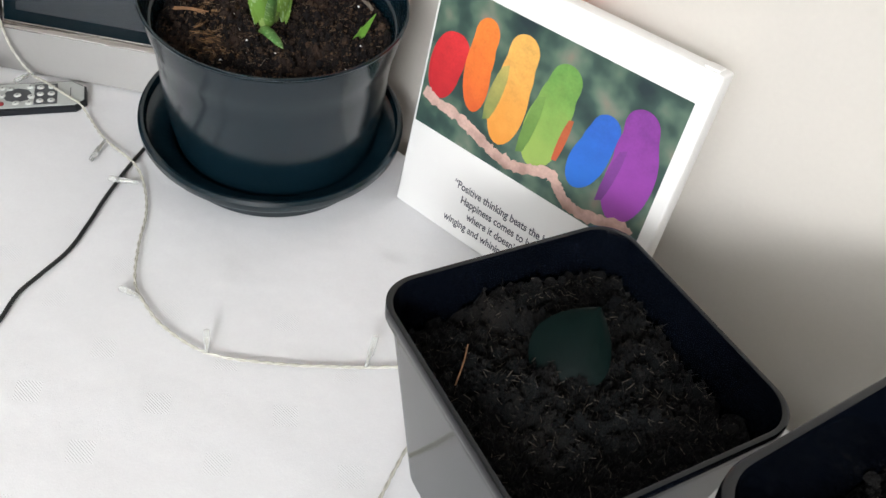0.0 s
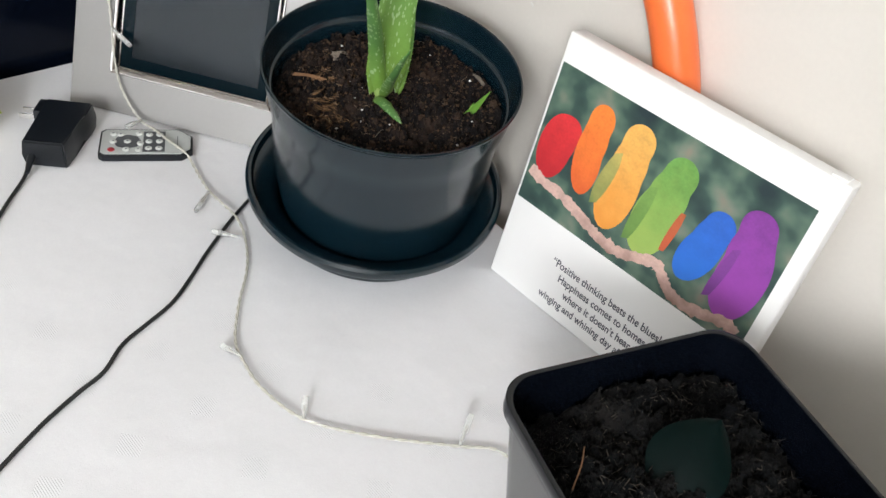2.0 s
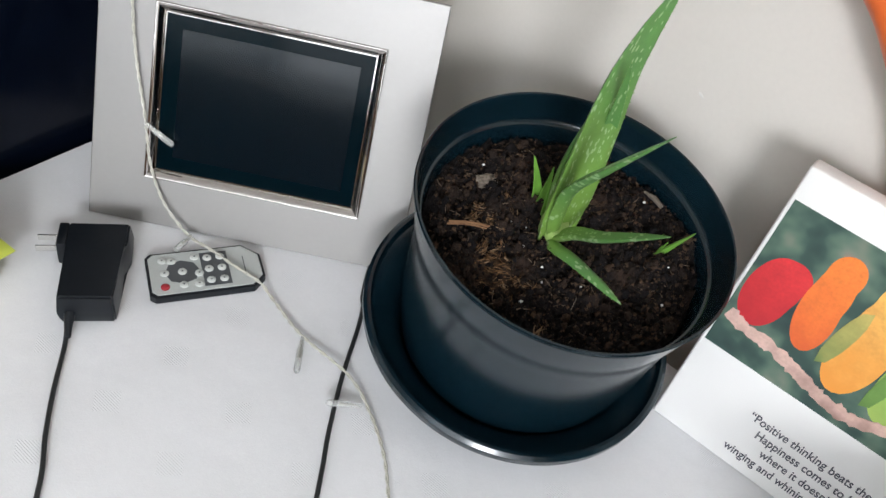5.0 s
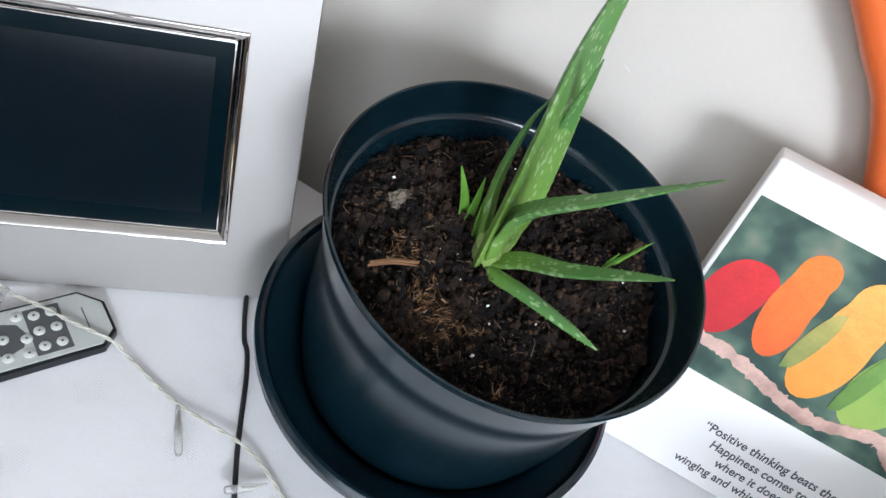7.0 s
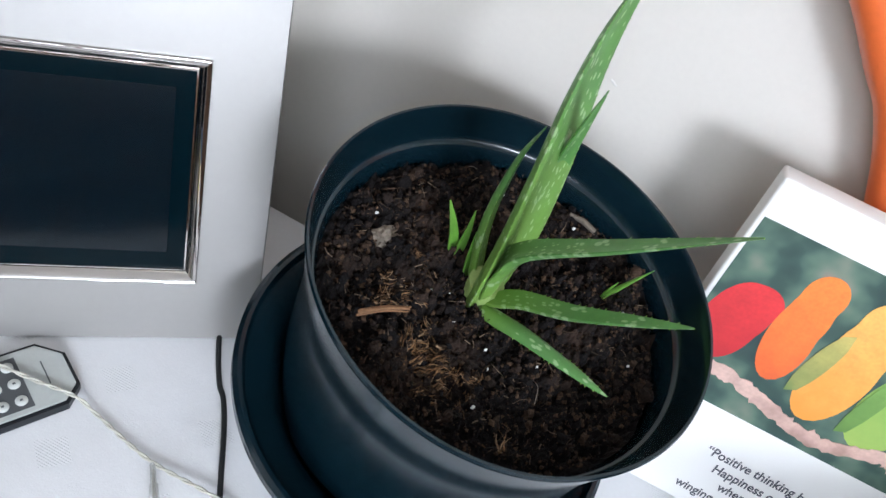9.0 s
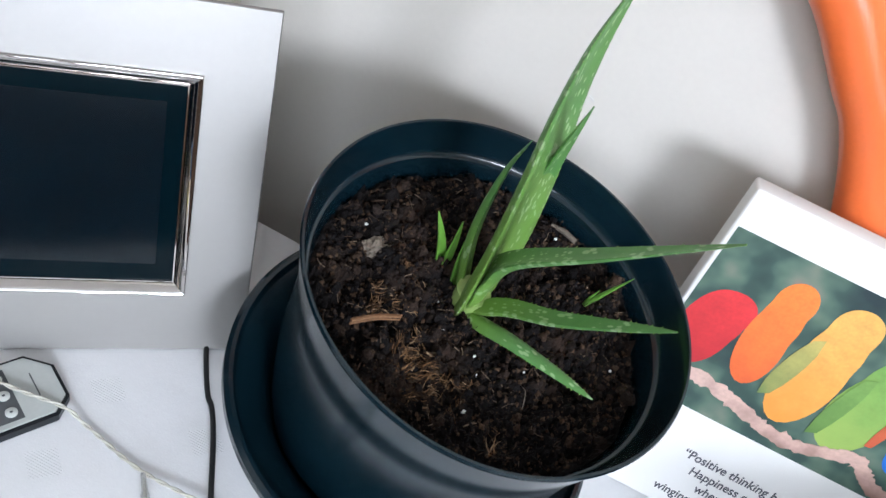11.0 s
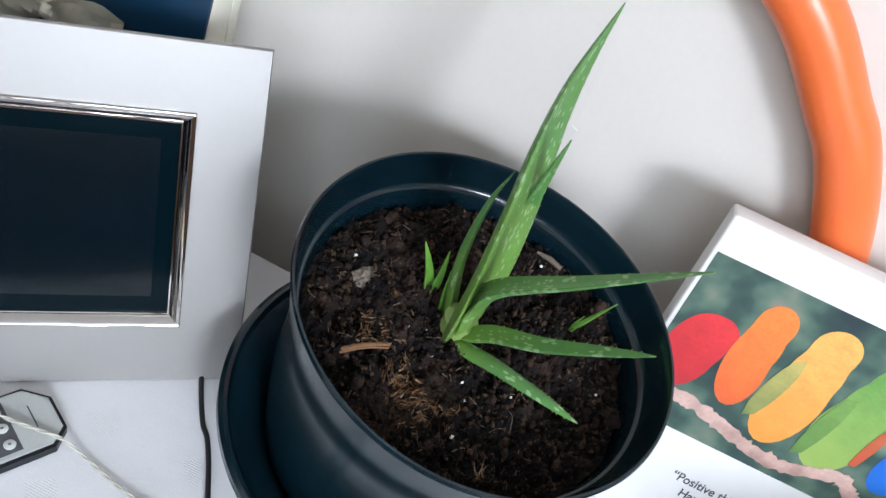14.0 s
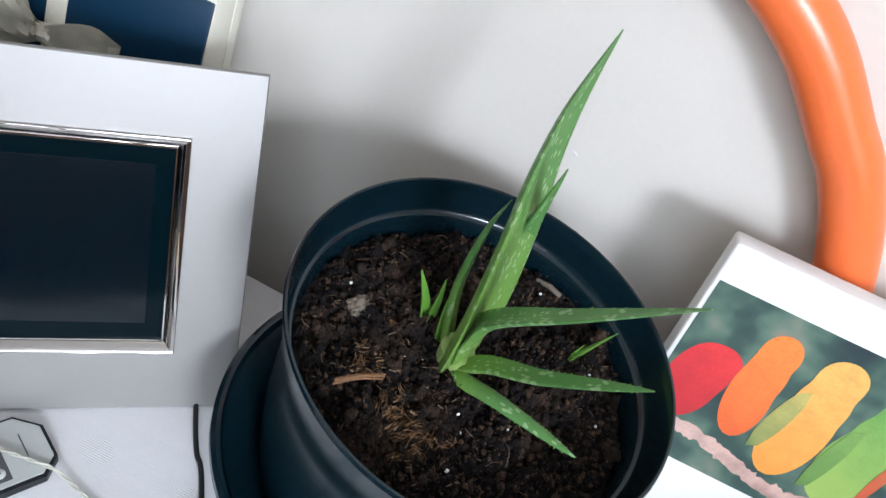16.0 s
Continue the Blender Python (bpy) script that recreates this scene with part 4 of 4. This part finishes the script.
def torn_bark():
    """Torn orange-brown bark in tufts: each tuft is a sheaf of thin, bent, nearly parallel fibres."""
    rnd = random.Random(12)
    bms = []
    for cx, cy, spread, tufts in ((-0.127, -0.122, 0.009, 14), (-0.138, -0.114, 0.011, 8), (-0.104, -0.124, 0.013, 7), (-0.163, -0.1, 0.01, 6), (-0.15, -0.09, 0.016, 8), (-0.118, -0.138, 0.009, 5), (-0.075, -0.13, 0.012, 3)):
        for _ in range(tufts):
            x, y = cx + rnd.gauss(0, spread * 0.6), cy + rnd.gauss(0, spread * 0.6)
            q = on_pot((x, y, 0.165))
            z = ZS + soil_height(q.x, q.y, 4.2, 0.0072) + rnd.uniform(0.0, 0.0035)
            a, bow = rnd.uniform(-1.3, 1.6), rnd.uniform(-0.3, 0.3)
            for _ in range(rnd.randint(6, 13)):
                f, L = a + rnd.gauss(0, 0.28), rnd.uniform(0.003, 0.0095)
                d = Vector((math.cos(f), math.sin(f), rnd.uniform(-0.3, 0.3))) * L
                side = d.cross(Vector((0, 0, 1))).normalized()
                c = Vector((q.x + rnd.gauss(0, 0.0016), q.y + rnd.gauss(0, 0.0016), z + rnd.uniform(-0.0008, 0.0016)))
                bms.append(tube([c - d / 2, c - d * 0.15 + side * bow * L * 0.5, c + d * 0.2 + side * bow * L * 0.4, c + d / 2], rnd.uniform(0.00018, 0.0006), 4, lambda t: 1.2 - 0.9 * t))
    return join(*bms)


part("torn_bark", torn_bark(), island_material("torn_bark", [(0.14, 0.075, 0.032), (0.06, 0.036, 0.02), (0.2, 0.115, 0.055), (0.035, 0.022, 0.014), (0.1, 0.056, 0.028), (0.24, 0.16, 0.095)]), pt, "orange-brown torn bark fibres", False, "stuff")
part("bark_chip", tube([on_pot(p) for p in ((-0.0948, 0.0317, 0.166), (-0.0854, 0.0291, 0.1675), (-0.0761, 0.0266, 0.166))], 0.0017, 6, lambda t: 0.7 + 0.5 * math.sin(2.6 * t)), CHIP, pt, "", False)
for dy, dz, r in ((0.0, 0.0, 0.0011), (0.0019, -0.0006, 0.0008), (-0.0016, -0.0008, 0.0007)):
    part("twig", tube(smooth_path([on_pot((x, y + dy, z + dz)) for x, y, z in ((-0.1708, -0.1245, 0.1715), (-0.1600, -0.1144, 0.1725), (-0.1491, -0.1063, 0.1715))], 4), r, 7, lambda t: 1.1 - 0.5 * t), TWIG, pt, "split brown twig")
for run in (((-0.168, 0.022, 0.168), (-0.163, 0.024, 0.171), (-0.157, 0.024, 0.169)), ((-0.074, -0.098, 0.157), (-0.071, -0.104, 0.1605), (-0.069, -0.112, 0.157))):
    part("root_hair", tube(smooth_path([on_pot(p) for p in run], 4), 0.00022, 5), CHIP, pt)
part("bark_chip", lump(on_pot((-0.183, -0.063, 0.1665)), 0.008, 1, 0.6, 4), CHIP, pt, "pale bark chip", False)
part("perlite_grain", lump(on_pot((-0.213, -0.027, 0.178)), 0.0017, 2), PERLITE, pt)
rp = random.Random(5)
for _ in range(16):
    x, y = in_disc(0.09)(rp)
    part("perlite_grain", lump(Vector((x, y, ZS + soil_height(x, y, 4.2, 0.0072) + 0.001)), rp.uniform(0.0006, 0.0013), rp.random() * 9), PERLITE, pt)


def aloe_leaf(name, pts, w, t, face, gutter, seed, mat=None, teeth=0.0011, point=1.6):
    part(name, leaf_blade([on_pot(p) for p in pts], w, t, face, gutter, teeth, seed, 10, point), mat or ALOE, pt)


aloe_leaf("leaf", [(-0.1222, -0.059, 0.146), (-0.1175, -0.063, 0.2), (-0.118, -0.0565, 0.252), (-0.1205, -0.0445, 0.288), (-0.121, -0.028, 0.313), (-0.119, -0.016, 0.335), (-0.115, -0.012, 0.363)], 0.039, 0.008, (0.2, -1, 0.3), 0.16, 1, point=1.8)
aloe_leaf("leaf", [(-0.1208, -0.0565, 0.146), (-0.1175, -0.046, 0.2), (-0.114, -0.049, 0.26), (-0.1096, -0.066, 0.3132)], 0.0225, 0.006, (-0.1, -1, 0.2), 0.22, 2)
aloe_leaf("leaf", [(-0.1252, -0.0575, 0.147), (-0.1352, -0.047, 0.195), (-0.1345, -0.037, 0.235), (-0.1289, -0.0325, 0.2603)], 0.0145, 0.005, (0.6, -1, 0.2), 0.2, 3)
aloe_leaf("leaf", [(-0.1205, -0.0615, 0.158), (-0.117, -0.073, 0.195), (-0.108, -0.086, 0.226), (-0.078, -0.121, 0.281), (-0.043, -0.158, 0.343)], 0.0185, 0.007, (-0.45, 0.1, 1), 0.25, 4, point=2.2)
aloe_leaf("leaf", [(-0.116, -0.064, 0.16), (-0.099, -0.075, 0.183), (-0.0762, -0.0913, 0.207), (-0.05, -0.108, 0.238), (-0.031, -0.119, 0.26)], 0.0118, 0.0065, (-0.5, 0.2, 1), 0.2, 5, point=2.6)
aloe_leaf("leaf", [(-0.1165, -0.0668, 0.157), (-0.107, -0.0755, 0.163), (-0.09, -0.086, 0.172), (-0.063, -0.1, 0.181), (-0.041, -0.11, 0.186)], 0.0112, 0.005, (-0.1, -0.3, 1), -0.1, 6, point=3.8)
sheath = [on_pot(p) for p in ((-0.1228, -0.0585, 0.149), (-0.1218, -0.0605, 0.16), (-0.1205, -0.0622, 0.171))]
part("sheath", tube(smooth_path(sheath, 6), 0.0098, 20, lambda t: 0.9 + 0.18 * t), material("pale_leaf_base", (0.3, 0.42, 0.13), 0.45, vary=0.15, scale=80, fine=400, bump=0.1), pt, "pale clasping leaf base")
for pts, w in (([(-0.1457, -0.0468, 0.158), (-0.151, -0.047, 0.18), (-0.1585, -0.0488, 0.2009)], 0.0105), ([(-0.1445, -0.0465, 0.158), (-0.1435, -0.0445, 0.178), (-0.1439, -0.0421, 0.1965)], 0.0105), ([(-0.133, -0.054, 0.155), (-0.136, -0.052, 0.172), (-0.138, -0.05, 0.19)], 0.0085), ([(-0.0575, -0.014, 0.151), (-0.049, -0.011, 0.168), (-0.038, -0.008, 0.188)], 0.0105), ([(-0.0562, -0.0129, 0.151), (-0.055, -0.012, 0.16), (-0.052, -0.011, 0.17)], 0.004)):
    aloe_leaf("sprout", pts, w, 0.002, (0.3, -1, 0.5), 0.2, 7, SPROUT, 0.0)


# ---- square pots ----
def square_pot(m, label, height, half, soil_down):
    t = thing("square_pot", m, label, "plant pot", "", "square black pots")
    k = half / 0.0936
    def sq(h, c=0.27):
        return rounded_square(h * k, h * k * c)
    bm = loft([(sq(0.068), 0.0), (sq(0.0695), 0.002), (sq(0.0896), height - 0.014), (sq(0.0905), height - 0.0125), (sq(0.0925), height - 0.012), (sq(0.0936), height - 0.0105), (sq(0.0936), height - 0.001), (sq(0.0931), height - 0.0002), (sq(0.0925), height), (sq(0.0908), height), (sq(0.0902), height - 0.0004), (sq(0.0899), height - 0.0014), (sq(0.0896), height - 0.0025), (sq(0.0888), height - 0.007), (sq(0.084), height - 0.045), (sq(0.068), 0.005)])
    part("pot", bm, SQPOT, t, "black square plastic pot")
    zs = height - soil_down
    part("soil", soil_disc(0, zs, 8.5, 0.0085, square=[q for c in [rounded_square(0.0846 * k, 0.0225 * k, 10)] for a, b in zip(c, c[1:] + c[:1]) for q in ([((a[0] * (t - i) + b[0] * i) / t, (a[1] * (t - i) + b[1] * i) / t) for t in [max(1, round(math.dist(a, b) / 0.003))] for i in range(t)])]), SOIL2, t, "dark fibrous compost", False)
    def pick(r):
        while True:
            x, y = r.uniform(-0.079, 0.079), r.uniform(-0.079, 0.079)
            if math.hypot(max(0, abs(x) - 0.054), max(0, abs(y) - 0.054)) < 0.025:
                return x * k, y * k
    part("loose_soil", soil_bits(pick, zs, 8.5, 0.0085, 6000, 0, 1.2, 0.0014), FIBRE2, t, "dark compost crumbs", False, "stuff")
    part("soil_clod", clods(pick, zs, 8.5, 0.0085, 110, 0.0015, 0.005), CLOD2, t, "dark compost clods", False, "stuff")
    part("soil_fibre", soil_bits(pick, zs, 8.5, 0.0085, 0, 2400, 0.95), STRAND2, t, "thin compost fibres", False, "stuff")
    return t


sp = square_pot(pose(0.3126, -0.1779, 0, 0, 0, -20.0), "black square plastic pot of compost with one leaf cutting", 0.172, 0.0936, 0.034)
sinv = sp.matrix_world.inverted()


def oval_leaf():
    """One rounded leaf stuck upright in the compost, slightly cupped."""
    bm = bmesh.new()
    rows = []
    n, mrows = 13, 18
    for j in range(mrows + 1):
        v = j / mrows
        w = 0.0285 * (math.sin(math.pi * min(1, v * 0.9 + 0.1)) ** 0.75) * (1 - 0.25 * v)
        rows.append([(w * (2 * i / (n - 1) - 1), v * 0.058, -0.004 * (2 * i / (n - 1) - 1) ** 2 + 0.0016 * math.sin(v * 3)) for i in range(n)])
    for off in (0.0, -0.0013):
        g = [[bm.verts.new((x, y, z + off)) for x, y, z in r] for r in rows]
        for a, b in zip(g, g[1:]):
            for i in range(n - 1):
                bm.faces.new((a[i], a[i + 1], b[i + 1], b[i]))
    bmesh.ops.remove_doubles(bm, verts=bm.verts, dist=0.0002)
    return bm


def leaf_frame(base, tip, towards):
    y = (Vector(tip) - Vector(base)).normalized()
    x = y.cross(Vector(towards)).normalized()
    z = x.cross(y)
    return Matrix(((x.x, y.x, z.x, base[0]), (x.y, y.y, z.y, base[1]), (x.z, y.z, z.z, base[2]), (0, 0, 0, 1)))


part("leaf", oval_leaf(), DARKLEAF, sp, "dark green oval leaf cutting", m=sinv @ leaf_frame((0.3046, -0.1916, 0.1445), (0.3015, -0.1465, 0.1745), (0.13, -0.32, 0.39)))
part("straw", tube(smooth_path([sinv @ Vector(p) for p in ((0.2543, -0.2104, 0.152), (0.2624, -0.2237, 0.1535), (0.2684, -0.2370, 0.148))], 4), 0.0005, 6), TWIG, sp)
square_pot(pose(0.555, -0.183, 0, 0, 0, -15.8), "tall black square plastic pot beside the smaller one", 0.235, 0.115, 0.09)

# ---- book ----
bk = thing("book", pose(-0.462, -0.308, 0, 0, 0, 4), "thick paperback dictionary with a blue cover and paper tabs", "book")
part("page_block", box(0.1, 0.15, 0.047, (-0.0505, -0.0755, 0.0255), 0.0012), PAGES, bk, "cream page block")
part("cover", box(0.102, 0.152, 0.0016, (-0.051, -0.076, 0.0502), 0.0005), COVER, bk, "glossy blue front cover")
part("cover", box(0.099, 0.149, 0.0016, (-0.0515, -0.076, 0.0008), 0.0005), COVER, bk)
part("spine", box(0.0016, 0.152, 0.0482, (-0.1022, -0.076, 0.0255), 0.0005), COVER, bk)
for x, y, a, b in ((-0.016, -0.034, 0.0025, 0.02), (-0.021, -0.037, 0.0025, 0.024), (-0.0265, -0.033, 0.0022, 0.017), (-0.05, -0.02, 0.0022, 0.018), (-0.055, -0.024, 0.0022, 0.022)):
    part("cover_bar", box(a, b, 0.0002, (x, y, 0.0512)), WHITEINK, bk, "pale printed bar", False)
part("paper_tab", box(0.03, 0.022, 0.0007, (-0.01, 0.004, 0.026), 0.0002), LIME, bk, "lime paper tab")
part("paper_tab", box(0.0008, 0.05, 0.001, (0.0004, -0.03, 0.022)), LIME, bk)
part("paper_tab", box(0.06, 0.012, 0.0006, (-0.055, 0.003, 0.047), 0.0002), LIME, bk)

# ---- gift behind the frame ----
gb = thing("gift_box", pose(-0.369, 0.018, 0, -12, 0, 0), "navy gift box with a cream satin ribbon and bow", "gift box")
part("box", box(0.2, 0.038, 0.238, (-0.1, 0.021, 0.119), 0.0015), CREAM, gb, "cream box sides")
part("lid", box(0.199, 0.004, 0.235, (-0.1005, 0.002, 0.1175), 0.0012), NAVY, gb, "glossy navy front")
part("ribbon", box(0.016, 0.042, 0.238, (-0.116, 0.02, 0.118), 0.0006), RIBBON, gb)


def bow_loop(sx, tilt, w=0.028, L=0.06):
    bm = bmesh.new()
    rows = []
    for i in range(25):
        a = 2 * math.pi * i / 24
        x = sx * L * 0.5 * (1 - math.cos(a))
        y = -0.011 * math.sin(a) * (0.4 + 0.6 * (1 - math.cos(a)) / 2)
        half = w * (0.35 + 0.65 * math.sin(math.pi * min(1, (1 - math.cos(a)) / 2 * 0.9)) ** 0.7) / 2
        rows.append([bm.verts.new((x, y - 0.012 + 0.0025 * math.sin(k * 2.1 + i), k / 4 * half * 2 - half + x * tilt)) for k in range(5)])
    for a, b in zip(rows, rows[1:]):
        for k in range(4):
            bm.faces.new((a[k], a[k + 1], b[k + 1], b[k]))
    bmesh.ops.solidify(bm, geom=list(bm.faces), thickness=0.0006)
    return bm


bow = part("bow_knot", lump(Vector((-0.116, -0.01, 0.165)), 0.011, 3), RIBBON, gb, "satin bow")
part("bow_loop", bow_loop(1, 0.1), RIBBON, bow, m=pose(-0.116, 0, 0.165))
part("bow_loop", bow_loop(-1, 0.1), RIBBON, bow, m=pose(-0.116, 0, 0.165))
part("bow_loop", bow_loop(-1, -0.5, 0.026, 0.05), RIBBON, bow, m=pose(-0.116, -0.006, 0.165))
cb = thing("gift_bag", pose(-0.368, 0.062, 0, -8.5, 0, 0), "cream card gift bag leaning on the wall", "gift bag")
part("bag", box(0.22, 0.012, 0.33, (-0.11, 0.006, 0.165), 0.001), CREAM, cb)
